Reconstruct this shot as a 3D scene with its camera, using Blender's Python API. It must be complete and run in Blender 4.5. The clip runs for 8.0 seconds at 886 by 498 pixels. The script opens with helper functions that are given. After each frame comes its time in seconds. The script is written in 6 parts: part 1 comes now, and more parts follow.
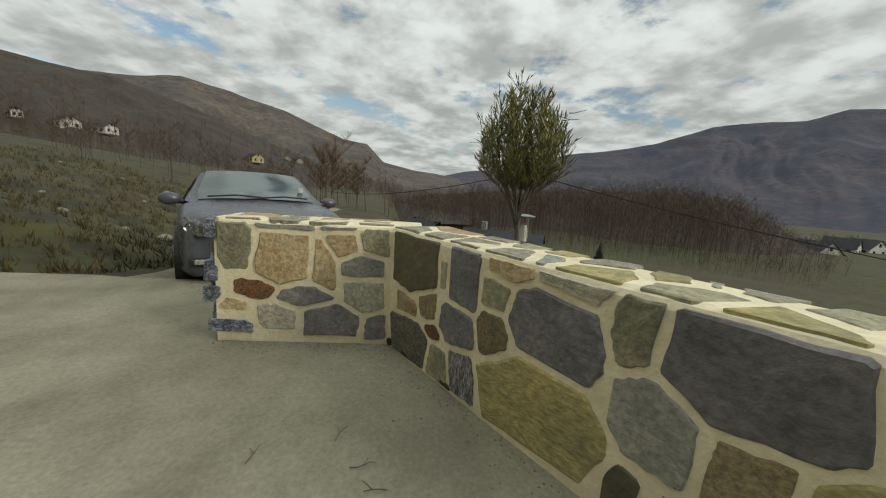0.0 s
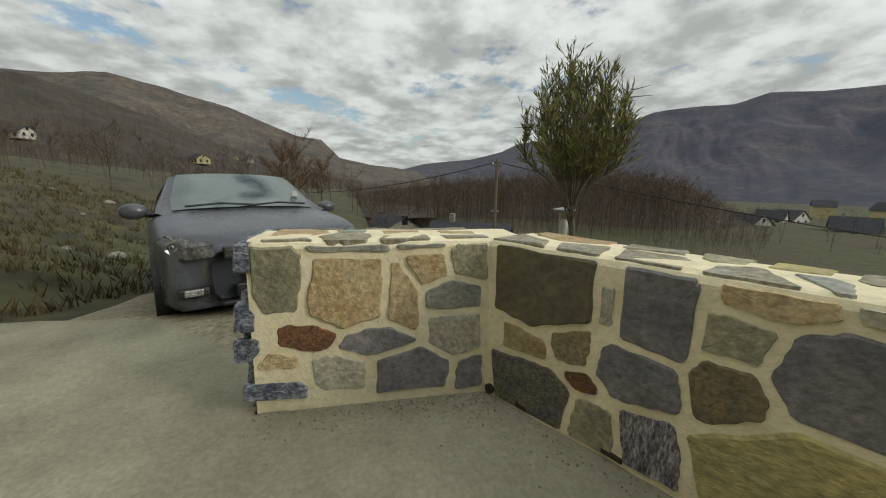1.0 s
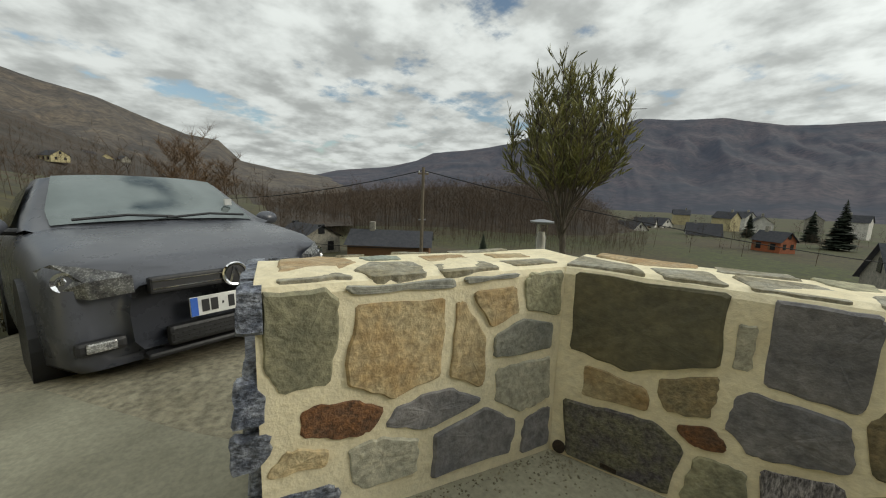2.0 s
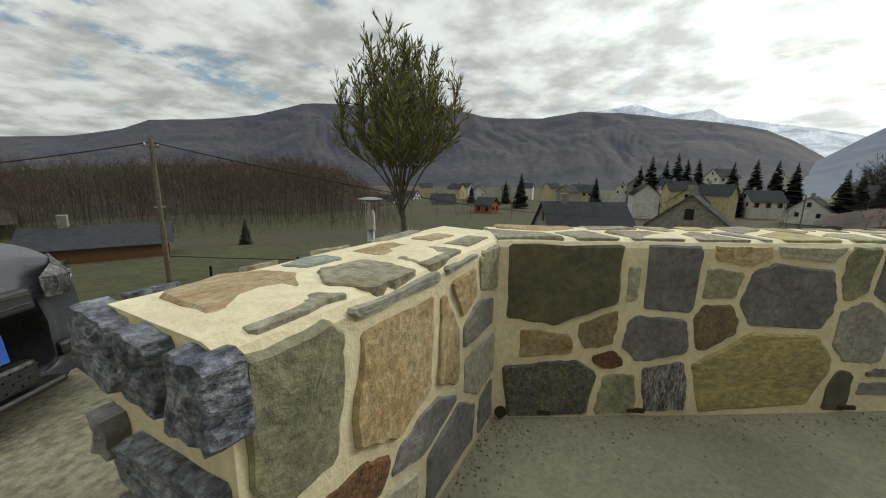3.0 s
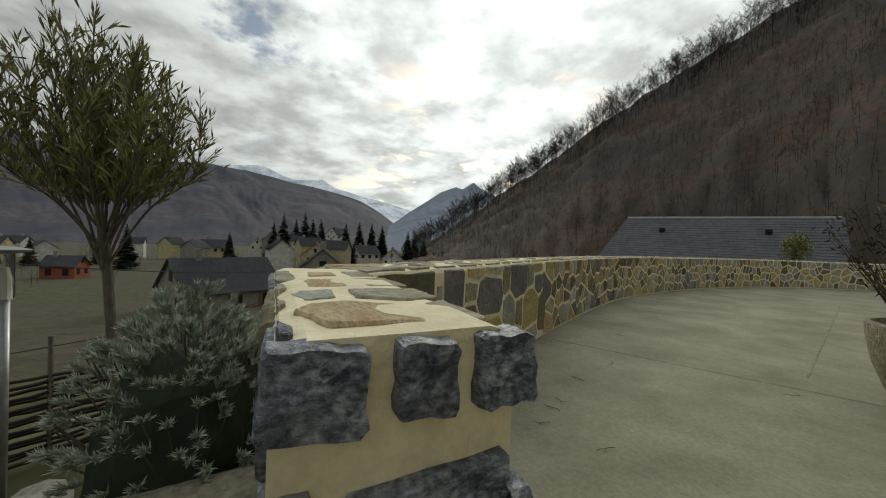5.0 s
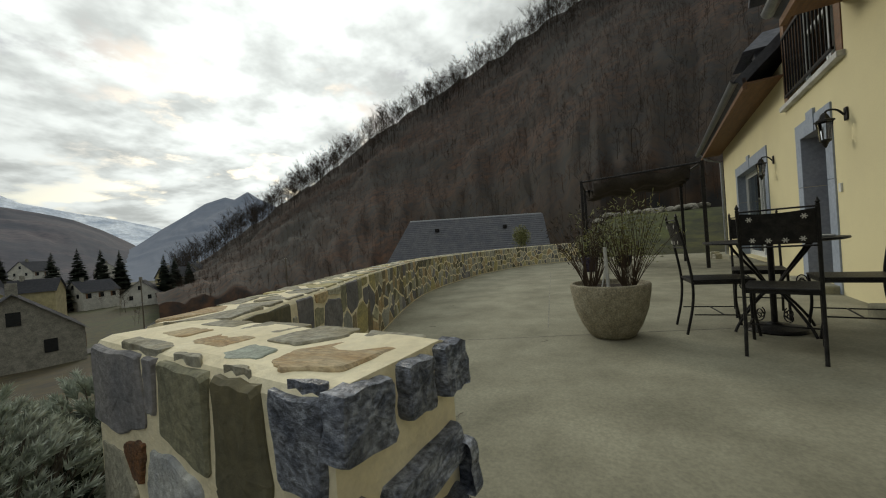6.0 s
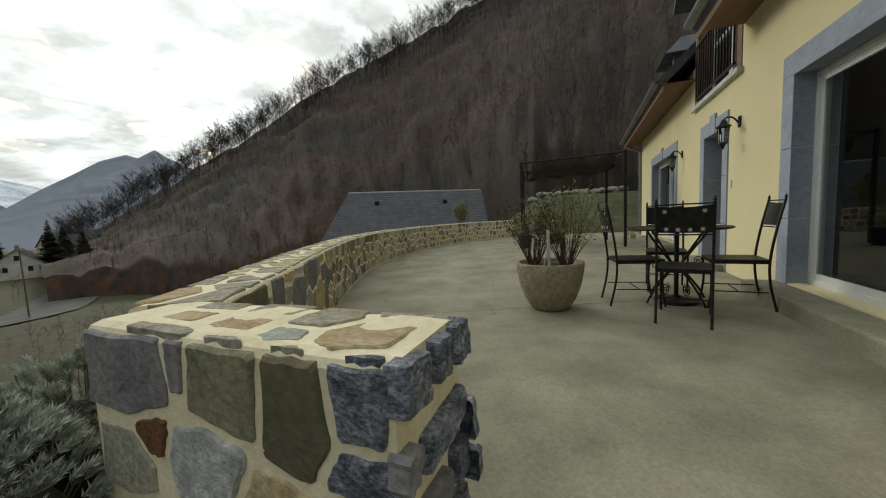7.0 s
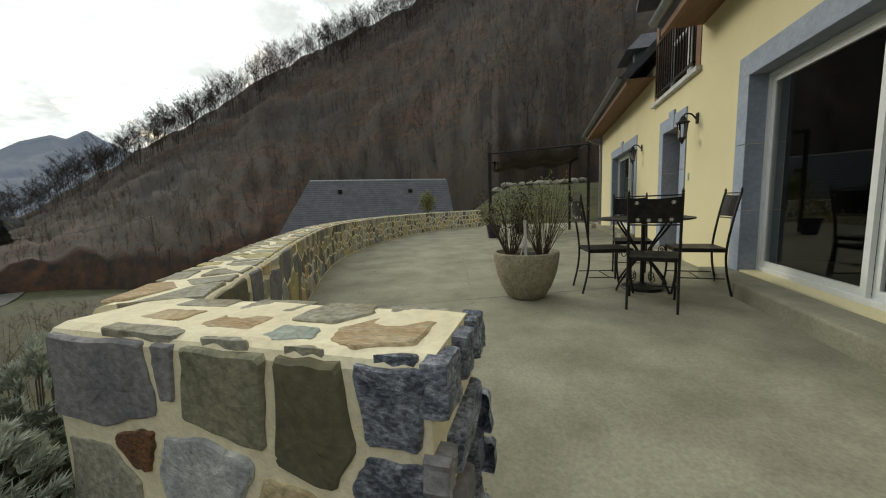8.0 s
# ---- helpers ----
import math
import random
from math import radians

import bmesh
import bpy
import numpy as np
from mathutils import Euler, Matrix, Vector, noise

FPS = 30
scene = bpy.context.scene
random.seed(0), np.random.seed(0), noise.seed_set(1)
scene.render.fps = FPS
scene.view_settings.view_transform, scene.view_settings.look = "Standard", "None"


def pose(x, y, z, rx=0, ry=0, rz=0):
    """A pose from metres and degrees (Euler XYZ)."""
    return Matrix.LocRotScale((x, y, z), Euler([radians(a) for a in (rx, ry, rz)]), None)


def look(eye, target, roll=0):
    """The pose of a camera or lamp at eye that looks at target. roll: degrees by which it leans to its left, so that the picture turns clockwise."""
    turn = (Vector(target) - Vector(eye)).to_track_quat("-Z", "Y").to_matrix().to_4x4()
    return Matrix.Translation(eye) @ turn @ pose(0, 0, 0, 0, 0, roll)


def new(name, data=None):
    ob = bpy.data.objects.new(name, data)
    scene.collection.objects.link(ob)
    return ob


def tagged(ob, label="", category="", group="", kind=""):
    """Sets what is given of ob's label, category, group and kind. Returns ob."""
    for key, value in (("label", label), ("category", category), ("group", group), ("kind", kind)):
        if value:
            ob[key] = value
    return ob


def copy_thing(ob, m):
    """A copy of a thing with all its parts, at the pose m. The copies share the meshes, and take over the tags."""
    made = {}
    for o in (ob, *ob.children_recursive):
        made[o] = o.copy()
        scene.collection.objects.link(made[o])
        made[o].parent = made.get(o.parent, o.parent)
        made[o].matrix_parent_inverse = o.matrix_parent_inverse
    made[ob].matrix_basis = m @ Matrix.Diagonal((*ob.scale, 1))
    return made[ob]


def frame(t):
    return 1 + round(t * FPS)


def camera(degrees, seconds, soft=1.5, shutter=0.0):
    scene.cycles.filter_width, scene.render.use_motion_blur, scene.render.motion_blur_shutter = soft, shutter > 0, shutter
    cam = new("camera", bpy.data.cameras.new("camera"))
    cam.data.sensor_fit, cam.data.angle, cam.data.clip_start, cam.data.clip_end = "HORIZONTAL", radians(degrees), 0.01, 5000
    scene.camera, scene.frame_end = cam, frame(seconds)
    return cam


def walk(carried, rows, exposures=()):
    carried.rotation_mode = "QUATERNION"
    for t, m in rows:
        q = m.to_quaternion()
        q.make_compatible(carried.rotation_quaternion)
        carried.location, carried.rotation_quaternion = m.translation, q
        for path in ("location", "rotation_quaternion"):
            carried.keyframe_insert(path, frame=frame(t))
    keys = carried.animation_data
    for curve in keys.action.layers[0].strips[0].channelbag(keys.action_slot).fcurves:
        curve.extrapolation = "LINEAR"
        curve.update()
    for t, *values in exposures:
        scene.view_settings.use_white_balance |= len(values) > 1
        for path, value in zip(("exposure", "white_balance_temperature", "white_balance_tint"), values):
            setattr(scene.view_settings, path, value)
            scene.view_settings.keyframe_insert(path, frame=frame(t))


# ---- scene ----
cam = camera(102.0, 8.0, soft=1.1)
PATH = [
    (0, (0.136, 0.794, 0.919), (0.508, 2.731, 0.586), 3.93),
    (0.5, (-0.183, 1.134, 0.852), (0.420, 3.028, 0.638), 4.19),
    (1, (-0.386, 1.440, 0.914), (0.180, 3.323, 0.551), 1.23),
    (1.2, (-0.439, 1.571, 0.912), (0.110, 3.456, 0.534), 1.29),
    (2.3, (-0.819, 2.128, 0.915), (0.477, 3.624, 0.627), 1.20),
    (2.5, (-0.856, 2.253, 0.906), (0.639, 3.539, 0.574), 0.61),
    (3, (-0.959, 2.478, 0.894), (0.835, 3.268, 0.500), 1.05),
    (3.5, (-1.067, 2.713, 0.886), (0.886, 2.716, 0.453), 1.05),
    (4, (-1.098, 2.893, 0.872), (0.835, 2.520, 0.518), 1.78),
    (4.2, (-1.100, 2.935, 0.858), (0.804, 2.438, 0.500), 2.25),
    (5.3, (-1.151, 3.362, 0.811), (0.442, 2.153, 0.850), 0.60),
    (5.5, (-1.123, 3.414, 0.837), (0.327, 2.036, 0.843), -0.86),
    (6, (-1.098, 3.615, 0.898), (-0.171, 1.843, 0.887), -4.13),
    (6.5, (-1.036, 3.708, 0.938), (-0.309, 1.847, 0.854), -4.31),
    (7, (-0.991, 3.830, 0.973), (-0.378, 1.934, 0.792), -2.55),
    (7.5, (-0.876, 3.781, 0.947), (-0.282, 1.872, 0.996), -3.05),
    (8, (-0.845, 3.830, 0.979), (-0.426, 1.890, 0.733), -2.17),
]
walk(cam, [(t, look(eye, target, roll)) for t, eye, target, roll in PATH], [(0, 0.2, 7000, 6), (1.2, 0.2, 7000, 6), (2.5, 0.28, 7000, 6), (3.5, 0.10, 7000, 6), (4.1, 0.0, 7000, 6), (5.3, -0.36, 7000, 6), (6.5, -0.24, 7000, 6), (8, 0.10, 7000, 6)])

# ---- world, sun ----
SUN_AZ, SUN_EL = -36.0, 22.0
SUN = Vector((math.cos(radians(SUN_AZ)) * math.cos(radians(SUN_EL)), math.sin(radians(SUN_AZ)) * math.cos(radians(SUN_EL)), math.sin(radians(SUN_EL))))


def build_world():
    w = bpy.data.worlds.new("cloudy_sky")
    scene.world = w
    w.use_nodes = True
    nt = w.node_tree
    nt.nodes.clear()
    N, L = nt.nodes.new, nt.links.new
    out, bg = N("ShaderNodeOutputWorld"), N("ShaderNodeBackground")
    sky = N("ShaderNodeTexSky")
    sky.sky_type, sky.sun_disc = "NISHITA", False
    sky.sun_elevation, sky.sun_rotation = radians(SUN_EL), radians(90 - SUN_AZ)
    tc = N("ShaderNodeTexCoord")
    sep = N("ShaderNodeSeparateXYZ")
    L(tc.outputs["Generated"], sep.inputs[0])

    def op(kind, a, b, clamp=False):
        m = N("ShaderNodeMath")
        m.operation, m.use_clamp = kind, clamp
        for i, v in enumerate((a, b)):
            if isinstance(v, (int, float)):
                m.inputs[i].default_value = v
            else:
                L(v, m.inputs[i])
        return m.outputs[0]

    z = op("ADD", op("MAXIMUM", sep.outputs[2], 0.0), 0.2)
    flat = N("ShaderNodeCombineXYZ")
    L(op("DIVIDE", sep.outputs[0], z), flat.inputs[0])
    L(op("DIVIDE", sep.outputs[1], z), flat.inputs[1])

    def cloud(scale, detail, rough, w_):
        n = N("ShaderNodeTexNoise")
        n.noise_dimensions = "4D"
        n.inputs["W"].default_value = w_
        n.inputs["Scale"].default_value, n.inputs["Detail"].default_value, n.inputs["Roughness"].default_value = scale, detail, rough
        L(flat.outputs[0], n.inputs["Vector"])
        return n.outputs["Fac"]

    def ramp(f, lo, hi):
        m = N("ShaderNodeMapRange")
        m.interpolation_type = "SMOOTHSTEP"
        L(f, m.inputs[0])
        m.inputs[1].default_value, m.inputs[2].default_value = lo, hi
        return m.outputs[0]

    big, fine = cloud(1.7, 6, 0.55, 2.3), cloud(5.5, 5, 0.6, 7.1)
    cover = ramp(op("ADD", op("MULTIPLY", big, 0.7), op("MULTIPLY", fine, 0.3)), 0.385, 0.465)
    shade = ramp(op("ADD", op("MULTIPLY", cloud(3.2, 4, 0.55, 4.4), 0.7), op("MULTIPLY", fine, 0.3)), 0.38, 0.62)
    dot = N("ShaderNodeVectorMath")
    dot.operation = "DOT_PRODUCT"
    L(tc.outputs["Generated"], dot.inputs[0])
    dot.inputs[1].default_value = SUN
    near_sun = op("POWER", op("MAXIMUM", dot.outputs["Value"], 0.0), 5.0)
    value = op("ADD", op("MULTIPLY", shade, 0.36), 0.42)
    value = op("MULTIPLY", value, op("ADD", op("MULTIPLY", near_sun, 1.0), 0.78))
    # an overcast sky is brightest overhead
    value = op("MULTIPLY", value, op("ADD", op("MULTIPLY", op("MULTIPLY", sep.outputs[2], sep.outputs[2]), 1.15), 1.0))
    tint = N("ShaderNodeMix")
    tint.data_type, tint.blend_type = "RGBA", "MULTIPLY"
    tint.inputs["Factor"].default_value = 1.0
    grey = N("ShaderNodeCombineColor")
    for i in range(3):
        L(value, grey.inputs[i])
    L(grey.outputs[0], tint.inputs["A"])
    tint.inputs["B"].default_value = (0.93, 1.0, 1.05, 1)
    dim = N("ShaderNodeMix")
    dim.data_type, dim.blend_type = "RGBA", "MULTIPLY"
    dim.inputs["Factor"].default_value = 1.0
    L(sky.outputs[0], dim.inputs["A"])
    dim.inputs["B"].default_value = (0.1, 0.1, 0.1, 1)
    both = N("ShaderNodeMix")
    both.data_type = "RGBA"
    L(cover, both.inputs["Factor"])
    L(dim.outputs["Result"], both.inputs["A"])
    L(tint.outputs["Result"], both.inputs["B"])
    L(both.outputs["Result"], bg.inputs[0])
    bg.inputs[1].default_value = 1.0
    L(bg.outputs[0], out.inputs[0])


build_world()
sun = new("sun", bpy.data.lights.new("sun", "SUN"))
sun.data.energy, sun.data.angle, sun.data.color = 0.9, radians(14), (1.0, 0.95, 0.86)
sun.matrix_world = look(SUN * 50, (0, 0, 0))

# ---- materials ----
MATS = {}


def mat(name, colour, rough=0.8, scale=8.0, vary=0.3, bump=0.2, second=None, metal=0.0, fine=6.0, rand=0.0, stretch=(1, 1, 1), glow=None):
    """A surface with grain at two scales: colour to second over broad patches, light and dark fine grain, relief."""
    m = bpy.data.materials.new(name)
    MATS[name] = m
    m.use_nodes = True
    nt = m.node_tree
    N, L = nt.nodes.new, nt.links.new
    b = nt.nodes["Principled BSDF"]
    b.inputs["Roughness"].default_value, b.inputs["Metallic"].default_value = rough, metal
    tc = N("ShaderNodeTexCoord")
    mp = N("ShaderNodeMapping")
    mp.inputs["Scale"].default_value = stretch
    L(tc.outputs["Object"], mp.inputs[0])
    info = N("ShaderNodeObjectInfo")

    def noise_tex(s, d):
        n = N("ShaderNodeTexNoise")
        n.noise_dimensions = "4D"
        n.inputs["Scale"].default_value, n.inputs["Detail"].default_value, n.inputs["Roughness"].default_value = s, d, 0.62
        L(mp.outputs[0], n.inputs["Vector"])
        k = N("ShaderNodeMath")
        k.operation = "MULTIPLY"
        k.inputs[1].default_value = 37.0
        L(info.outputs["Random"], k.inputs[0])
        L(k.outputs[0], n.inputs["W"])
        return n.outputs["Fac"]

    def span(f, a, b_, lo=0.3, hi=0.7):
        r = N("ShaderNodeMapRange")
        L(f, r.inputs[0])
        for i, v in enumerate((lo, hi, a, b_)):
            r.inputs[i + 1].default_value = v
        return r.outputs[0]

    broad, grain = noise_tex(scale, 5), noise_tex(scale * fine, 6)
    mix = N("ShaderNodeMix")
    mix.data_type = "RGBA"
    mix.inputs["A"].default_value = (*colour, 1)
    mix.inputs["B"].default_value = (*(second or [c * 0.7 for c in colour]), 1)
    L(span(broad, 0, 1, 0.38, 0.64), mix.inputs["Factor"])
    hsv = N("ShaderNodeHueSaturation")
    L(mix.outputs["Result"], hsv.inputs["Color"])
    val = span(grain, 1 - vary, 1 + vary, 0.36, 0.64)
    if rand:
        a = N("ShaderNodeMath")
        a.operation = "MULTIPLY"
        L(val, a.inputs[0])
        L(span(info.outputs["Random"], 1 - rand, 1 + rand, 0, 1), a.inputs[1])
        val = a.outputs[0]
    L(val, hsv.inputs["Value"])
    L(hsv.outputs[0], b.inputs["Base Color"])
    L(span(grain, max(0.02, rough - 0.1), min(1, rough + 0.1)), b.inputs["Roughness"])
    if bump:
        bp = N("ShaderNodeBump")
        bp.inputs["Strength"].default_value, bp.inputs["Distance"].default_value = bump, 0.02
        L(grain, bp.inputs["Height"])
        L(bp.outputs[0], b.inputs["Normal"])
    if glow:
        b.inputs["Emission Color"].default_value = (*glow[:3], 1)
        b.inputs["Emission Strength"].default_value = glow[3]
    return m


def glass(name, colour, rough=0.02, alpha=1.0):
    m = bpy.data.materials.new(name)
    MATS[name] = m
    m.use_nodes = True
    b = m.node_tree.nodes["Principled BSDF"]
    b.inputs["Base Color"].default_value = (*colour, 1)
    b.inputs["Roughness"].default_value = rough
    if rough >= 0.95 and max(colour) < 0.2:
        b.inputs["Specular IOR Level"].default_value = 0.2
    b.inputs["IOR"].default_value = 1.33
    b.inputs["Transmission Weight"].default_value = alpha
    return m


mat("mortar", (0.84, 0.755, 0.54), 0.95, 5, 0.08, 0.4, (0.73, 0.64, 0.435), fine=7)
mat("slate", (0.150, 0.148, 0.158), 0.75, 7, 0.28, 0.5, (0.235, 0.222, 0.218), rand=0.28, fine=6)
mat("slate_blue", (0.070, 0.084, 0.122), 0.4, 17, 0.6, 1.0, (0.30, 0.32, 0.37), rand=0.2, fine=4, stretch=(1, 1, 1.5))
mat("green", (0.36, 0.335, 0.215), 0.85, 7, 0.3, 0.5, (0.225, 0.22, 0.15), rand=0.25, fine=7)
mat("olive", (0.44, 0.365, 0.155), 0.85, 7, 0.28, 0.5, (0.29, 0.262, 0.135), rand=0.2, stretch=(0.8, 0.8, 1.5))
mat("ochre", (0.48, 0.39, 0.235), 0.85, 9, 0.3, 0.55, (0.385, 0.265, 0.13), rand=0.2, fine=5)
mat("rust", (0.230, 0.101, 0.038), 0.85, 16, 0.5, 0.6, (0.121, 0.068, 0.041), rand=0.2)
mat("brown", (0.27, 0.205, 0.11), 0.85, 12, 0.35, 0.5, (0.175, 0.155, 0.098), rand=0.25)
mat("grey", (0.37, 0.36, 0.30), 0.85, 9, 0.28, 0.45, (0.255, 0.258, 0.23), rand=0.22)
mat("pale", (0.472, 0.443, 0.343), 0.9, 8, 0.3, 0.5, (0.343, 0.329, 0.257), rand=0.2)
mat("dark", (0.098, 0.092, 0.060), 0.75, 6, 0.22, 0.3, (0.145, 0.125, 0.068), rand=0.15)
mat("mixed", (0.18, 0.172, 0.115), 0.85, 16, 0.5, 0.55, (0.105, 0.096, 0.105), rand=0.1)
mat("quartz", (0.098, 0.091, 0.098), 0.7, 30, 0.8, 0.8, (0.392, 0.364, 0.364), stretch=(2, 2, 0.5), fine=3)
mat("white", (0.600, 0.600, 0.562), 0.9, 14, 0.35, 0.8, (0.300, 0.312, 0.325), fine=4)
mat("teal", (0.36, 0.40, 0.34), 0.8, 10, 0.3, 0.6, (0.26, 0.29, 0.24))
mat("tan_top", (0.48, 0.385, 0.245), 0.9, 14, 0.3, 0.6, (0.40, 0.26, 0.125), stretch=(0.5, 1.6, 1))
mat("grey_top", (0.342, 0.327, 0.265), 0.9, 8, 0.35, 0.6, (0.248, 0.217, 0.139))
mat("concrete", (0.315, 0.298, 0.218), 0.88, 1.7, 0.16, 0.16, (0.200, 0.188, 0.133), fine=34)
mat("render_wall", (0.74, 0.66, 0.40), 0.9, 1.2, 0.05, 0.08, (0.70, 0.62, 0.38), fine=60)
mat("surround", (0.32, 0.36, 0.43), 0.85, 4, 0.12, 0.15, (0.27, 0.31, 0.38))
mat("white_frame", (0.75, 0.76, 0.74), 0.35, 3, 0.04, 0.0, (0.7, 0.71, 0.7))
mat("black_iron", (0.012, 0.011, 0.012), 0.45, 20, 0.3, 0.2, (0.03, 0.028, 0.026), metal=0.6)
mat("roof_slate", (0.080, 0.083, 0.098), 0.88, 2, 0.25, 0.2, (0.115, 0.115, 0.125), rand=0.2)
mat("wood_soffit", (0.20, 0.10, 0.045), 0.6, 3, 0.3, 0.2, (0.14, 0.07, 0.03), stretch=(1, 8, 8))
mat("zinc", (0.32, 0.33, 0.34), 0.4, 4, 0.15, 0.05, (0.25, 0.26, 0.27), metal=0.7)
mat("grass", (0.085, 0.080, 0.024), 0.95, 0.25, 0.5, 0.0, (0.085, 0.060, 0.030), fine=30)
mat("russet_twigs", (0.13, 0.075, 0.035), 0.95, 0.6, 0.4, 0.0, (0.09, 0.055, 0.03))
mat("ground", (0.044, 0.050, 0.012), 0.95, 0.05, 0.6, 0.3, (0.050, 0.035, 0.015), fine=30)
mat("gravel", (0.29, 0.26, 0.185), 0.95, 1.5, 0.4, 0.5, (0.20, 0.175, 0.115), fine=20)
mat("bark", (0.10, 0.085, 0.065), 0.9, 10, 0.35, 0.4, (0.16, 0.14, 0.11), stretch=(1, 1, 0.3))
mat("twigs", (0.056, 0.037, 0.023), 0.95, 0.3, 0.3, 0.0, (0.095, 0.064, 0.040))
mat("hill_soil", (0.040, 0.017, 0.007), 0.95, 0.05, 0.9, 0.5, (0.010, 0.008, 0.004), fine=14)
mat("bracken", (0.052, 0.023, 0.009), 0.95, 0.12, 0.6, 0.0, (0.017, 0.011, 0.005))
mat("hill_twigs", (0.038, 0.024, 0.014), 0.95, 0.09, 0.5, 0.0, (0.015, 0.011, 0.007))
mat("oleander", (0.150, 0.160, 0.048), 0.55, 6, 0.4, 0.0, (0.260, 0.245, 0.09))
mat("lavender", (0.47, 0.50, 0.43), 0.85, 8, 0.3, 0.0, (0.30, 0.34, 0.27))
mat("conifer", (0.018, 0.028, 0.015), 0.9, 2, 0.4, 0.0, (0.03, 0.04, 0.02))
mat("rock", (0.30, 0.28, 0.23), 0.95, 3, 0.3, 0.5, (0.18, 0.17, 0.14))
mat("car_paint", (0.085, 0.090, 0.108), 0.3, 1, 0.05, 0.0, (0.09, 0.095, 0.112), metal=0.15)
mat("plastic_black", (0.018, 0.018, 0.02), 0.5, 9, 0.15, 0.05)
mat("chrome", (0.75, 0.75, 0.76), 0.12, 5, 0.03, 0.0, metal=1.0)
mat("plate_white", (0.75, 0.75, 0.72), 0.4, 5, 0.03, 0.0)
mat("plate_blue", (0.03, 0.12, 0.5), 0.4, 5, 0.03, 0.0)
mat("rubber", (0.02, 0.02, 0.02), 0.8, 12, 0.2, 0.2)
mat("terracotta_grey", (0.36, 0.32, 0.23), 0.95, 16, 0.35, 0.9, (0.24, 0.21, 0.14), fine=5)
mat("soil", (0.05, 0.035, 0.022), 1.0, 20, 0.4, 0.6)
mat("canvas", (0.085, 0.070, 0.055), 0.9, 4, 0.2, 0.1)
mat("purple_glaze", (0.035, 0.025, 0.06), 0.3, 5, 0.1, 0.0)
mat("paper", (0.6, 0.6, 0.58), 0.7, 5, 0.1, 0.0)
mat("brick_orange", (0.33, 0.10, 0.04), 0.9, 3, 0.2, 0.2)
mat("plaster_white", (0.62, 0.60, 0.54), 0.9, 1, 0.08, 0.05)
mat("plaster_yellow", (0.50, 0.43, 0.24), 0.9, 1, 0.08, 0.05)
mat("window_dark", (0.02, 0.022, 0.025), 0.2, 3, 0.1, 0.0)
mat("asphalt", (0.10, 0.098, 0.09), 0.95, 0.5, 0.15, 0.1)
mat("wood_post", (0.17, 0.14, 0.10), 0.9, 6, 0.3, 0.2, (0.11, 0.09, 0.065), stretch=(1, 1, 0.15))
# bluish tints and a faint emission paint distance haze onto these four mountains
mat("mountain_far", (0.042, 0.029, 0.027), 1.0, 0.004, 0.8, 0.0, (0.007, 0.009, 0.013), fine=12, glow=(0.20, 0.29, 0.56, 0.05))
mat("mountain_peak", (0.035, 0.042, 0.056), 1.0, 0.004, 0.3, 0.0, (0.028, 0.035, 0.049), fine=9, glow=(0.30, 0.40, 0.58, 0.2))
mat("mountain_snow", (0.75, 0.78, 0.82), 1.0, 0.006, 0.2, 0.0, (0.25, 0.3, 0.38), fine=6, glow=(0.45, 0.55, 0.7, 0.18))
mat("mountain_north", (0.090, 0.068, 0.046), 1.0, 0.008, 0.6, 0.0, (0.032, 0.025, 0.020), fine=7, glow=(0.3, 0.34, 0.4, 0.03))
mat("hill_forest", (0.046, 0.031, 0.019), 1.0, 0.05, 0.6, 0.3, (0.025, 0.020, 0.014), fine=8)
# near-black for room surfaces: indoor shade put into the colour
mat("room_shade", (0.02, 0.02, 0.021), 0.9, 2, 0.2, 0.0)
glass("window_glass", (0.8, 0.84, 0.83), 0.0, 1.0)
glass("lamp_glass", (0.92, 0.94, 0.92), 0.02, 1.0)
glass("head_glass", (0.95, 0.96, 0.97), 0.03, 0.9)
mat("car_glass", (0.16, 0.19, 0.19), 0.06, 2, 0.05, 0.0, (0.14, 0.17, 0.17), metal=0.6)
mat("led", (0.5, 0.5, 0.48), 0.25, 20, 0.3, 0.0, (0.12, 0.12, 0.13), metal=0.4)

# ---- mesh helpers ----


def part(name, bm, material, parent=None, label="", smooth=False):
    me = bpy.data.meshes.new(name)
    bmesh.ops.recalc_face_normals(bm, faces=bm.faces)
    bm.to_mesh(me)
    bm.free()
    me.materials.append(MATS[material])
    if smooth:
        me.shade_smooth()
    ob = new(name, me)
    ob.parent = parent
    if label:
        ob["label"] = label
    return ob


def from_lists(name, verts, faces, material, parent=None, label="", smooth=False):
    me = bpy.data.meshes.new(name)
    me.from_pydata([tuple(v) for v in verts], [], faces)
    me.materials.append(MATS[material])
    if smooth:
        me.shade_smooth()
    ob = new(name, me)
    ob.parent = parent
    if label:
        ob["label"] = label
    return ob


def thing(name, m, label, category, group=""):
    ob = new(name)
    ob.empty_display_size = 0.1
    ob.matrix_world = m
    return tagged(ob, label, category, group)


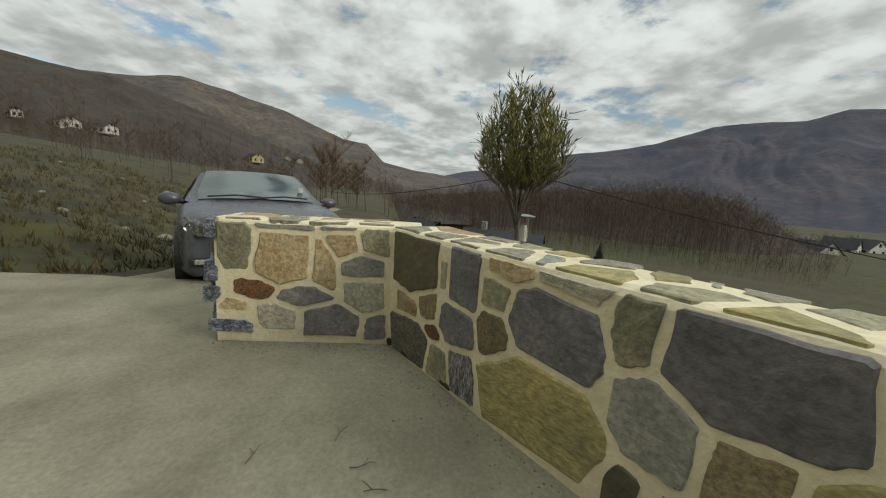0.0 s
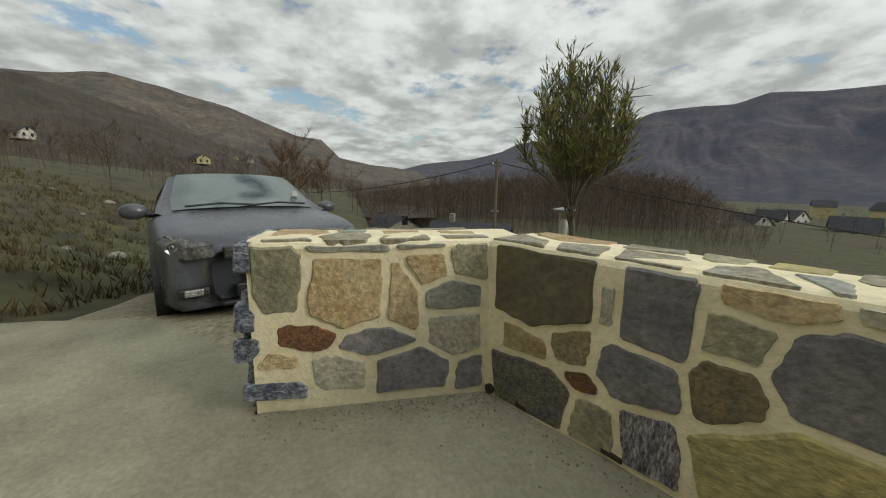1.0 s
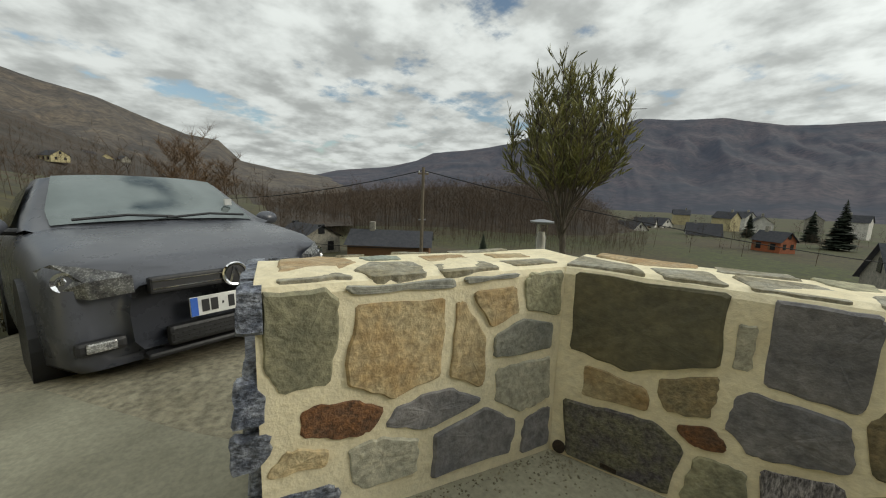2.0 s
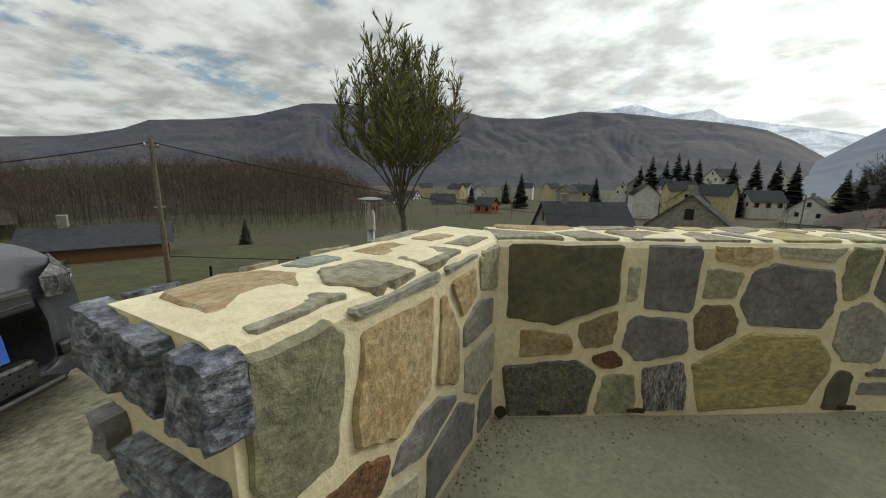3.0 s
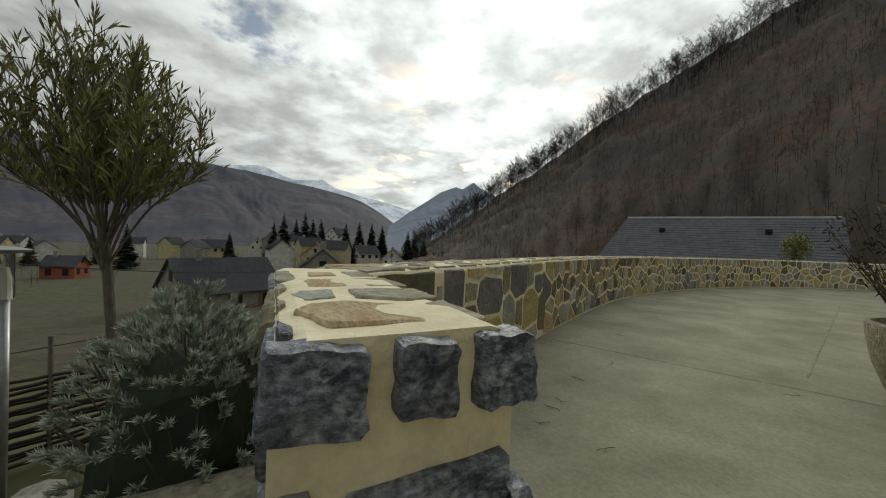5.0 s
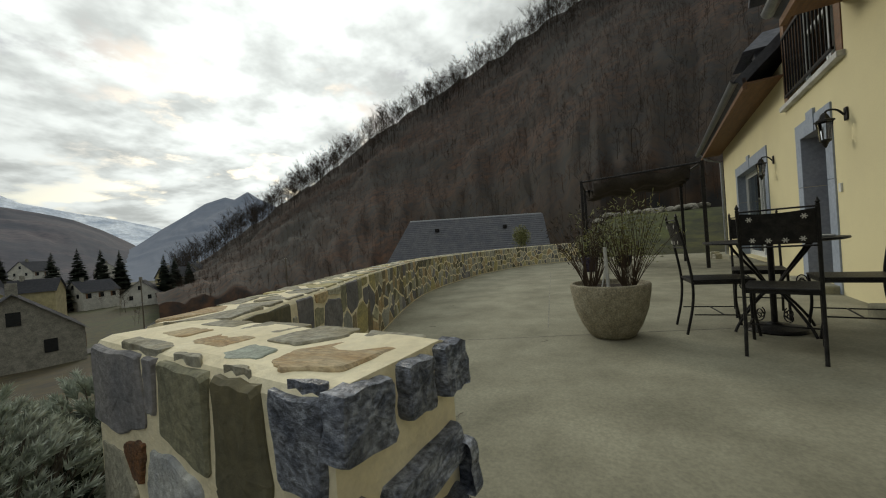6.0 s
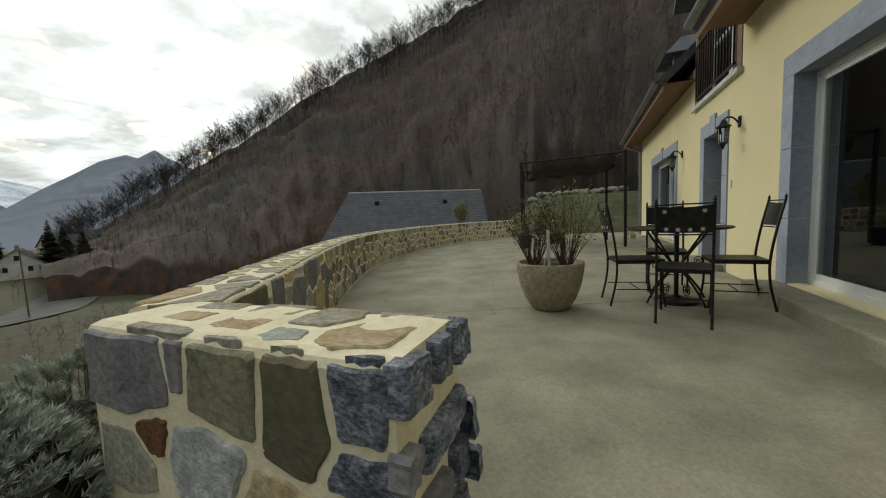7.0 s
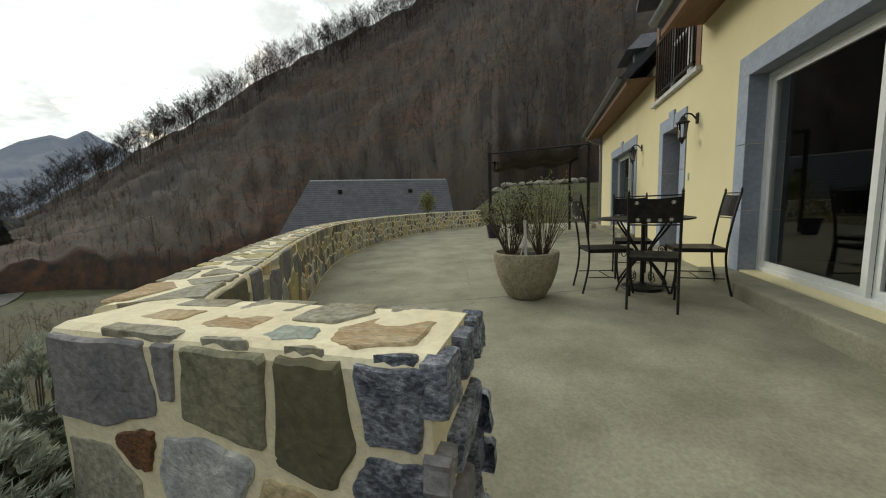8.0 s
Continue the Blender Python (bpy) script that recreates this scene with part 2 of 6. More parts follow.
def box(bm, x0, x1, y0, y1, z0, z1, bevel=0.0, m=None):
    r = bmesh.ops.create_cube(bm, size=1.0, matrix=Matrix.Translation(((x0 + x1) / 2, (y0 + y1) / 2, (z0 + z1) / 2)) @ Matrix.Diagonal((x1 - x0, y1 - y0, z1 - z0, 1)))
    if bevel:
        edges = list({e for v in r["verts"] for e in v.link_edges})
        r2 = bmesh.ops.bevel(bm, geom=edges, offset=bevel, segments=2, affect="EDGES", profile=0.6)
        vs = list({v for f in r2["faces"] for v in f.verts} | {v for v in r["verts"] if v.is_valid})
    else:
        vs = r["verts"]
    if m is not None:
        bmesh.ops.transform(bm, matrix=m, verts=vs)
    return bm


def boxed(*a, **k):
    return box(bmesh.new(), *a, **k)


def rod(bm, points, radius, sides=8, taper=1.0, cap=True):
    """A round bar along points."""
    pts = [Vector(p) for p in points]
    rings = []
    n = len(pts)
    side = None
    for i, p in enumerate(pts):
        d = (pts[min(i + 1, n - 1)] - pts[max(i - 1, 0)]).normalized()
        if side is None:
            side = d.orthogonal().normalized()
        side = (side - d * side.dot(d)).normalized()
        up = d.cross(side)
        r = radius * (1 + (taper - 1) * i / max(1, n - 1))
        rings.append([bm.verts.new(p + (side * math.cos(6.28318 * k / sides) + up * math.sin(6.28318 * k / sides)) * r) for k in range(sides)])
    for a, b in zip(rings, rings[1:]):
        for k in range(sides):
            bm.faces.new((a[k], a[(k + 1) % sides], b[(k + 1) % sides], b[k]))
    if cap:
        bm.faces.new(rings[0][::-1])
        bm.faces.new(rings[-1])
    return bm


def turned(profile, sides=32, bm=None):
    """A body of revolution about z from (radius, height) pairs."""
    bm = bm or bmesh.new()
    rings = [[bm.verts.new((r * math.cos(2 * math.pi * k / sides), r * math.sin(2 * math.pi * k / sides), z)) for k in range(sides)] for r, z in profile]
    for a, b in zip(rings, rings[1:]):
        for k in range(sides):
            bm.faces.new((a[k], a[(k + 1) % sides], b[(k + 1) % sides], b[k]))
    bm.faces.new(rings[0][::-1])
    bm.faces.new(rings[-1])
    return bm


def spline(points, steps=8):
    """A smooth line through the points."""
    p = [Vector(q) for q in points]
    p = [p[0] * 2 - p[1], *p, p[-1] * 2 - p[-2]]
    out = []
    for i in range(1, len(p) - 2):
        for k in range(steps):
            t = k / steps
            a, b, c, d = p[i - 1:i + 3]
            out.append(0.5 * (2 * b + (c - a) * t + (2 * a - 5 * b + 4 * c - d) * t * t + (3 * b - a - 3 * c + d) * t ** 3))
    return out + [p[-2]]


def table(x, rows):
    """Linear reading of a small table of (key, value) in rising keys."""
    return float(np.interp(x, [r[0] for r in rows], [r[1] for r in rows]))

# ---- land ----
EYE_XY = Vector((-0.8, 2.6))


def polar(az, r):
    return EYE_XY.x + r * math.cos(radians(az)), EYE_XY.y + r * math.sin(radians(az))


def smooth(a, b, x):
    t = min(1, max(0, (x - a) / (b - a)))
    return t * t * (3 - 2 * t)


def land_height(x, y):
    """Height of the ground: a garden bank below the wall, a valley to the east, a grassy bank to the north-west."""
    dx, dy = x - EYE_XY.x, y - EYE_XY.y
    d = math.hypot(dx, dy)
    az = math.degrees(math.atan2(dy, dx))
    valley = -0.95 - 0.34 * min(9, max(0, d - 4.2)) - 0.085 * min(47, max(0, d - 13)) - 0.018 * max(0, d - 60)
    drive = -0.07 - 0.16 * min(4.5, max(0, y - 4.1)) - 0.015 * max(0, y - 8.6)
    east = smooth(0.25, 1.6, x - 0.04 * (y - 3)) if y > 2.4 else 1.0
    z = drive + (valley - drive) * east
    if y > 3:
        bank = max(0.0, -x - 2.3 - 0.16 * (y - 4))
        z += 0.40 * bank * smooth(4.2, 7.0, y) / (1 + 0.06 * bank)
        z += 0.02 * min(12, max(0, y - 12)) * smooth(2, -6, x)
    if x < 6 and y < 2.2:
        rim = table(y, [(-12, 0.4), (-11, 0.8), (-10.4, 1.5), (-9.5, 2.15), (-8.2, 2.6), (-6.6, 2.85), (-5, 2.85), (-3.35, 2.7), (-2, 2.4), (-0.9, 1.95), (0.7, 1.25), (1.5, 0.85), (2.2, 0.5)])
        yard = smooth(0.15, 0.6, x - rim)
        z = -0.3 * (1 - yard) + z * yard
    if y < -12 and x < 5:
        z = max(z, -0.3 + 0.26 * smooth(4.0, -0.5, x) * min(9, -12 - y))
    z += 0.10 * noise.noise((x * 0.35, y * 0.35, 0)) * smooth(6, 14, d) + 0.5 * noise.noise((x * 0.03, y * 0.03, 3)) * smooth(20, 60, d)
    z += 0.09 * noise.noise((x * 1.3, y * 1.3, 7)) * smooth(4.6, 6, y)
    return z


def build_ground():
    verts, faces = [], []
    radii = [0.4 * 1.055 ** i for i in range(158)]
    n = 150
    for r in radii:
        for k in range(n):
            x, y = polar(360 * k / n, r)
            verts.append((x, y, land_height(x, y)))
    for i in range(len(radii) - 1):
        for k in range(n):
            a, b = i * n + k, i * n + (k + 1) % n
            faces.append((a, b, b + n, a + n))
    ob = from_lists("ground", verts, faces, "ground", smooth=True)
    tagged(ob, "brown-green winter grass and bare soil sloping into a valley", "ground", kind="structure")


build_ground()


def relief(name, rows, near, far, base, material, label, rough=0.08, seed=0, columns=220, category="mountain", lines=44):
    """A mountain side about the viewer: its crest stands at rows of (azimuth, elevation in degrees)."""
    rows = sorted(rows)
    a0, a1 = rows[0][0], rows[-1][0]
    verts, faces = [], []
    for j in range(lines):
        t = j / (lines - 1)
        for i in range(columns):
            az = a0 + (a1 - a0) * i / (columns - 1)
            top = far * math.tan(radians(table(az, rows)))
            r = near + (far - near) * t
            f = t ** 1.25
            ridge = noise.fractal((az * 0.13, t * 2.2, seed), 1.0, 2.1, 7)
            fold = abs(noise.fractal((az * 0.12 + 0.9 * noise.noise((az * 0.1, t * 2, seed)), t * 1.4, seed + 9), 0.8, 2.2, 6))
            z = base + (top - base) * f * (1 - 0.32 * fold * (1 - t) ** 0.5) + (top - base) * rough * ridge * (0.25 + t * (1 - t) * 2)
            x, y = polar(az, r * (1 + 0.05 * ridge * (1 - t)))
            verts.append((x, y, z))
    for i in range(columns):
        az = a0 + (a1 - a0) * i / (columns - 1)
        x, y = polar(az, far * 1.05)
        verts.append((x, y, base))
    for j in range(lines):
        for i in range(columns - 1):
            a = j * columns + i
            faces.append((a, a + 1, a + 1 + columns, a + columns))
    ob = from_lists(name, verts, faces, material, smooth=True)
    return tagged(ob, label, category, kind="structure")


# far ranges; their haze is in the material colour and glow
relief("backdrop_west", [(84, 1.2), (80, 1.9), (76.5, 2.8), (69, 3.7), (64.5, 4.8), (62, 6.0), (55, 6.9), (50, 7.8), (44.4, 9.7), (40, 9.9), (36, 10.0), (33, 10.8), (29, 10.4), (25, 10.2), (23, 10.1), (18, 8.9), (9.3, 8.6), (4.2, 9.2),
                         (-1, 9.0), (-4, 8.5), (-7.2, 7.9), (-10, 7.6), (-14, 6.8), (-16.8, 6.0), (-19, 4.8), (-21.8, 2.9), (-24, 0.6)], 900, 3200, -30, "mountain_far", "long bare brown mountain side across the valley, painted haze-blue", 0.10, 3, 420)
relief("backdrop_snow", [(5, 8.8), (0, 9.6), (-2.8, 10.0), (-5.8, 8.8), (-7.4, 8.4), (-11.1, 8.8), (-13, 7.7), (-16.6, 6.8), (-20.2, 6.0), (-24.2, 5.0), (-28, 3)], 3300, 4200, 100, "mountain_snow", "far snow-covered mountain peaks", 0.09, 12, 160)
relief("backdrop_peak", [(-18, 0.5), (-21.9, 2.8), (-24.3, 4.6), (-27, 6.4), (-29.3, 8.0), (-31.6, 8.9), (-32.7, 8.6), (-34.4, 9.7), (-35.6, 8.8), (-38, 7.5), (-44, 6)], 700, 2600, -30, "mountain_peak", "pointed mountain at the end of the valley, painted haze-blue", 0.04, 21, 140)
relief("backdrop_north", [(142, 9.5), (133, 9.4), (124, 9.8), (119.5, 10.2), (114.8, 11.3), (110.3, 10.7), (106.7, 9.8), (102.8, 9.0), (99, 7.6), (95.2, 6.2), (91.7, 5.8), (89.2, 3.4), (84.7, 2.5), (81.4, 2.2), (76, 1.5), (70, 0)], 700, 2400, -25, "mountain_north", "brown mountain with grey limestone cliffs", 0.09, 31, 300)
relief("hill_north", [(148, 10), (139.3, 10.2), (131.2, 10.4), (121.2, 9.9), (116.7, 8.8), (111.7, 7.2), (106.2, 5.1), (98.7, 2.7), (92, 0.9), (86, -0.3), (80, -1.5), (74, -3)], 70, 420, -6, "hill_forest", "low hill covered with leafless brown wood", 0.05, 41, 160, "hill")

relief("hill_meadow_wood", [(26, -5.0), (30, -3.8), (34, -2.6), (37, -0.5), (40, 1.0), (44, 1.7), (48, 1.9), (54, 1.6), (59, 1.4), (66, 0.7), (72, 0.4), (77, -0.3), (84, -1.2), (90, -2.5)], 82, 150, -10.5, "hill_forest", "low rise covered with dense leafless wood", 0.06, 51, 120, "hill")

HILL = [(-130, 34), (-112, 34), (-98, 33.2), (-86, 31.6), (-79, 29.6), (-72.5, 27), (-67, 24.9), (-59, 21.3), (-52.2, 17.6), (-47, 13.8), (-42.3, 10.6), (-38.2, 8.0), (-34.8, 5.4), (-31, 2.6), (-28, 0.4), (-24.5, -2)]


def hill_point(az, t):
    crest = table(az, HILL)
    far = 190 - 0.6 * abs(az + 60) + (60 if az > -40 else 0) * (az + 40) / 15
    near = 40 + 26 * smooth(-45, -26, az) - 15 * smooth(-70, -90, az)
    r = near + (far - near) * t
    base = -4.5 + 6.5 * smooth(-55, -85, az)
    z = base + (far * math.tan(radians(crest)) - base) * (0.25 * t + 0.75 * t ** 1.15) * (1 + 0.05 * noise.noise((az * 0.2, t * 4, 1)) * (1 - t)) + 1.6 * noise.fractal((az * 0.4, t * 9, 4), 0.8, 2.0, 4)
    x, y = polar(az, r)
    return Vector((x, y, z))


def build_hill():
    cols, lines = 150, 30
    verts = [hill_point(-128 + 105 * i / (cols - 1), j / (lines - 1)) for j in range(lines) for i in range(cols)]
    for i in range(cols):
        verts[i] = Vector((verts[i].x, verts[i].y, -16))
    verts += [(*polar(-128 + 105 * i / (cols - 1), 330), -10) for i in range(cols)]
    faces = [(j * cols + i, j * cols + i + 1, (j + 1) * cols + i + 1, (j + 1) * cols + i) for j in range(lines) for i in range(cols - 1)]
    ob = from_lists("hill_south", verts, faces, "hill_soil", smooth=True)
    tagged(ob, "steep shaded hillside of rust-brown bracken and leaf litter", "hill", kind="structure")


build_hill()


def bare_wood(name, spots, material, label, twigs=26, seed=1, stout=0.008):
    """Leafless trees: tapered trunk, limbs and fine twigs, joined. spots: (place, height)."""
    rng = random.Random(seed)
    verts, faces = [], []

    def blade(a, b, w):
        d = (b - a)
        s = d.cross(Vector((rng.uniform(-1, 1), rng.uniform(-1, 1), rng.uniform(-1, 1)))).normalized() * w
        i = len(verts)
        verts.extend((a - s, a + s, b))
        faces.append((i, i + 1, i + 2))

    def stem(a, b, r0, r1):
        d = (b - a).normalized()
        s = d.orthogonal().normalized()
        u = d.cross(s)
        i = len(verts)
        for p, r in ((a, r0), (b, r1)):
            for k in range(3):
                c = 2.094 * k
                verts.append(p + (s * math.cos(c) + u * math.sin(c)) * r)
        for k in range(3):
            faces.append((i + k, i + (k + 1) % 3, i + 3 + (k + 1) % 3, i + 3 + k))

    for p, h in spots:
        p = Vector(p)
        lean = Vector((rng.uniform(-0.12, 0.12), rng.uniform(-0.12, 0.12), 1)) * h
        w = h * stout
        mid, top = p + lean * 0.45, p + lean * 0.85
        stem(p - Vector((0, 0, 0.4)), mid, w * 0.9, w * 0.6)
        stem(mid, top, w * 0.6, w * 0.2)
        for k in range(8):
            a = p + lean * rng.uniform(0.18, 0.8)
            q = rng.uniform(0, 6.283)
            b = a + Vector((math.cos(q), math.sin(q), rng.uniform(0.7, 1.5))) * h * rng.uniform(0.14, 0.30)
            blade(a, b, w * 0.45)
            for j in range(twigs // 8):
                c = a.lerp(b, rng.uniform(0.4, 1))
                blade(c, c + Vector((rng.uniform(-1, 1), rng.uniform(-1, 1), rng.uniform(0.2, 1.3))) * h * rng.uniform(0.06, 0.16), w * 0.28)
    ob = from_lists(name, verts, faces, material)
    return tagged(ob, label, "trees", kind="stuff")


def woods():
    rng = random.Random(5)
    spots = []
    for i in range(800):
        az, t = rng.uniform(-118, -25), rng.uniform(0, 1) ** 0.8
        spots.append((hill_point(az, t), rng.uniform(3.0, 6.5)))
    crest = []
    for i in range(1300):
        az = rng.uniform(-100, -25)
        crest.append((hill_point(az, 1 - 0.3 * rng.uniform(0, 1) ** 2), rng.uniform(0.5, 1.0) * (13 + 5 * noise.noise((az * 0.45, 2, 0)))))
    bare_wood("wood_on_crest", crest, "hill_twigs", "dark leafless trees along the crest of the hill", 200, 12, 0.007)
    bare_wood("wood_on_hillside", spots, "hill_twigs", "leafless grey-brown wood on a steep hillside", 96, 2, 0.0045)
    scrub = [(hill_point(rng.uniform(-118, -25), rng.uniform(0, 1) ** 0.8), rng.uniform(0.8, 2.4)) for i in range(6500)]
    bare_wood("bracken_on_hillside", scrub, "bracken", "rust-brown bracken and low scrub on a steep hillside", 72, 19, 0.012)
    spots = []
    for i in range(3000):
        az = rng.uniform(30, 88)
        r = rng.uniform(0, 1) ** 0.6 * 85 + 65
        x, y = polar(az, r)
        top = table(az, [(30, -3.2), (34, -2.0), (37, 0.2), (40, 1.8), (43.5, 2.5), (48, 2.7), (59, 2.2), (66, 1.5), (72, 1.2), (77, 0.5), (86, -0.5)])
        base = land_height(x, y) + max(0, r - 90) * 0.10
        h = min(r * math.tan(radians(top)) + 0.95 - base, 5.5 + (r - 65) * 0.25)
        if h > 2:
            spots.append(((x, y, base), h * rng.uniform(0.3, 1.05)))
    for i in range(900):
        x, y = polar(rng.uniform(30, 88), rng.uniform(58, 92))
        spots.append(((x, y, land_height(x, y)), rng.uniform(1.2, 3.2)))
    bare_wood("wood_in_valley", spots, "twigs", "leafless brown wood beyond the meadow", 96, 3, 0.0045)
    spots = []
    for i in range(900):
        az, r = rng.uniform(86, 142), rng.uniform(110, 400)
        t = (r - 70) / 350
        crest = table(az, [(86, -0.3), (92, 0.9), (98.7, 2.7), (106.2, 5.1), (111.7, 7.2), (116.7, 8.8), (121.2, 9.9), (131, 10.4), (142, 10.2)])
        z = -6 + (420 * math.tan(radians(crest)) + 6) * t ** 1.25 * 0.93
        spots.append(((*polar(az, r), z), rng.uniform(5, 9)))
    bare_wood("wood_on_north_hill", spots, "twigs", "leafless brown wood on the northern hill", 32, 4)
    spots = []
    for i in range(60):
        az, r = rng.uniform(80, 104), rng.uniform(22, 60)
        x, y = polar(az, r)
        spots.append(((x, y, land_height(x, y)), rng.uniform(1.6, 4.2)))
    bare_wood("thicket_by_track", spots, "twigs", "leafless russet bushes beside the track", 80, 6)
    spots = []
    for i in range(12):
        x, y = polar(rng.uniform(90, 99), rng.uniform(23, 30))
        spots.append(((x, y, land_height(x, y)), rng.uniform(3.2, 4.6)))
    bare_wood("russet_trees", spots, "russet_twigs", "russet-brown leafless trees beside the drive", 480, 16, 0.007)

    spots = []
    for i in range(420):
        x, y = polar(rng.uniform(101, 142), rng.uniform(16, 75))
        spots.append(((x, y, land_height(x, y)), rng.uniform(0.8, 2.6)))
    bare_wood("thicket_on_bank", spots, "twigs", "leafless brown scrub above the grassy bank", 120, 17, 0.008)
    spots = []
    for i in range(170):
        x, y = polar(rng.uniform(-52, -18), rng.uniform(9, 34))
        spots.append(((x, y, land_height(x, y)), rng.uniform(0.7, 2.0)))
    bare_wood("thicket_below_terrace", spots, "twigs", "leafless brown bushes on the slope below the terrace", 120, 9, 0.007)


woods()


def track():
    """A worn gravel track past the car."""
    line = spline([(-0.55, 2.95, 0), (-0.6, 3.7, 0), (-0.7, 6, 0), (-1.2, 9, 0), (-2.6, 13, 0), (-3.6, 18, 0), (-3.4, 26, 0)], 10)
    verts, faces = [], []
    for i, p in enumerate(line):
        d = (line[min(i + 1, len(line) - 1)] - line[max(i - 1, 0)]).normalized()
        s = Vector((-d.y, d.x, 0))
        half = 1.7 if i < 24 else 1.25
        for k in range(9):
            q = p + s * half * (1 - k / 4)
            verts.append((q.x, q.y, land_height(q.x, q.y) + 0.062 - 0.055 * (k in (0, 8))))
    for i in range(len(line) - 1):
        for k in range(8):
            a = i * 9 + k
            faces.append((a, a + 1, a + 10, a + 9))
    tagged(from_lists("road_track", verts, faces, "gravel", smooth=True), "worn gravel drive with grassy edges", "track", kind="structure")


track()

# ---- terrace ----
WALL_H, WALL_T = 0.69, 0.355
A, C = Vector((-0.72, 2.868, 0)), Vector((0.225, 2.79, 0))
RUN = spline([C, (0.335, 2.57, 0), (0.445, 2.36, 0), (0.555, 2.13, 0), (0.70, 1.845, 0), (0.865, 1.52, 0), (1.03, 1.21, 0), (1.27, 0.72, 0), (1.62, -0.05, 0), (1.98, -0.87, 0), (2.42, -2.05, 0), (2.72, -3.35, 0),
              (2.88, -5.0, 0), (2.88, -6.6, 0), (2.62, -8.2, 0), (2.15, -9.5, 0), (1.5, -10.4, 0), (0.7, -11.05, 0)], 10)
RUN_AT = [0.0]
for p, q in zip(RUN, RUN[1:]):
    RUN_AT.append(RUN_AT[-1] + (q - p).length)
RUN_LONG = RUN_AT[-1]


def on_run(s):
    """The foot of the long wall's terrace face at s metres from the corner, its direction and the side to the terrace."""
    s = min(max(s, 0.0), RUN_LONG - 1e-4)
    i = max(0, min(len(RUN) - 2, int(np.searchsorted(RUN_AT, s)) - 1))
    t = (s - RUN_AT[i]) / (RUN_AT[i + 1] - RUN_AT[i])
    d = (RUN[i + 1] - RUN[i]).normalized()
    if 0 < i < len(RUN) - 2:
        d = (RUN[i + 1] - RUN[i - 1]).normalized().lerp((RUN[i + 2] - RUN[i]).normalized(), t).normalized()
    return RUN[i].lerp(RUN[i + 1], t), d, Vector((d.y, -d.x, 0))


def face_run(s, z, depth):
    p, d, n = on_run(s)
    return p + n * depth + Vector((0, 0, z))


U1 = (C - A).normalized()
N1 = Vector((U1.y, -U1.x, 0))


def face_stub(s, z, depth):
    return A + U1 * s + N1 * depth + Vector((0, 0, z))


def face_back(s, z, depth):
    return A - N1 * WALL_T + U1 * s - N1 * depth + Vector((0, 0, z))


def face_end(s, z, depth):
    return A - N1 * s - U1 * depth + Vector((0, 0, z))


def face_top_stub(s, w, depth):
    return A + U1 * s - N1 * w + Vector((0, 0, WALL_H + depth))


def face_top_run(s, w, depth):
    p, d, n = on_run(s)
    return p - n * w + Vector((0, 0, WALL_H + depth))


def strip(name, sections, material, close=True):
    """Joins equal rings of points into a body."""
    n = len(sections[0])
    verts = [v for ring in sections for v in ring]
    faces = []
    for i in range(len(sections) - 1):
        for k in range(n):
            faces.append((i * n + k, i * n + (k + 1) % n, (i + 1) * n + (k + 1) % n, (i + 1) * n + k))
    if close:
        faces.append(tuple(range(n))[::-1])
        faces.append(tuple((len(sections) - 1) * n + k for k in range(n)))
    return from_lists(name, verts, faces, material)


def ring(face, top, s, low):
    """A slightly uneven section of mortar."""
    g = lambda k: 0.007 * noise.noise((s * 4, k * 3.1, 5))
    out = [face(s, z, 0.004 * noise.noise((s * 9, z * 9, 2))) for z in (-0.1, 0.15, 0.3, 0.45, 0.6)]
    out += [top(s, 0.002, -0.03), top(s, 0.014, -0.01), top(s, 0.045, g(1)), top(s, WALL_T / 2, g(2)), top(s, WALL_T - 0.045, g(3)), top(s, WALL_T - 0.014, -0.01), top(s, WALL_T - 0.002, -0.03)]
    foot = top(s, WALL_T, 0)
    out.append(Vector((foot.x, foot.y, low)))
    return out


def build_walls():
    n = 150
    long_wall = strip("wall_long", [ring(face_run, face_top_run, RUN_LONG * i / n, -1.6) for i in range(n + 1)], "mortar")
    tagged(long_wall, "curved low parapet wall of mixed field stones in cream mortar", "wall", kind="structure")
    m = 26
    stub = strip("wall_short", [ring(face_stub, face_top_stub, 0.012 + (1.12 - 0.012) * i / m, -1.3) for i in range(m + 1)], "mortar")
    tagged(stub, "short end of a parapet wall with blue stone blocks in cream mortar", "wall", kind="structure")
    return long_wall, stub


WALL_LONG, WALL_SHORT = build_walls()


def clip(poly, px, py, nx, ny):
    """The part of a convex polygon on the near side of a line."""
    out = []
    for (x0, y0), (x1, y1) in zip(poly, poly[1:] + poly[:1]):
        a, b = (x0 - px) * nx + (y0 - py) * ny, (x1 - px) * nx + (y1 - py) * ny
        if a <= 0:
            out.append((x0, y0))
        if (a < 0) != (b < 0) and a != b:
            t = a / (a - b)
            out.append((x0 + (x1 - x0) * t, y0 + (y1 - y0) * t))
    return out


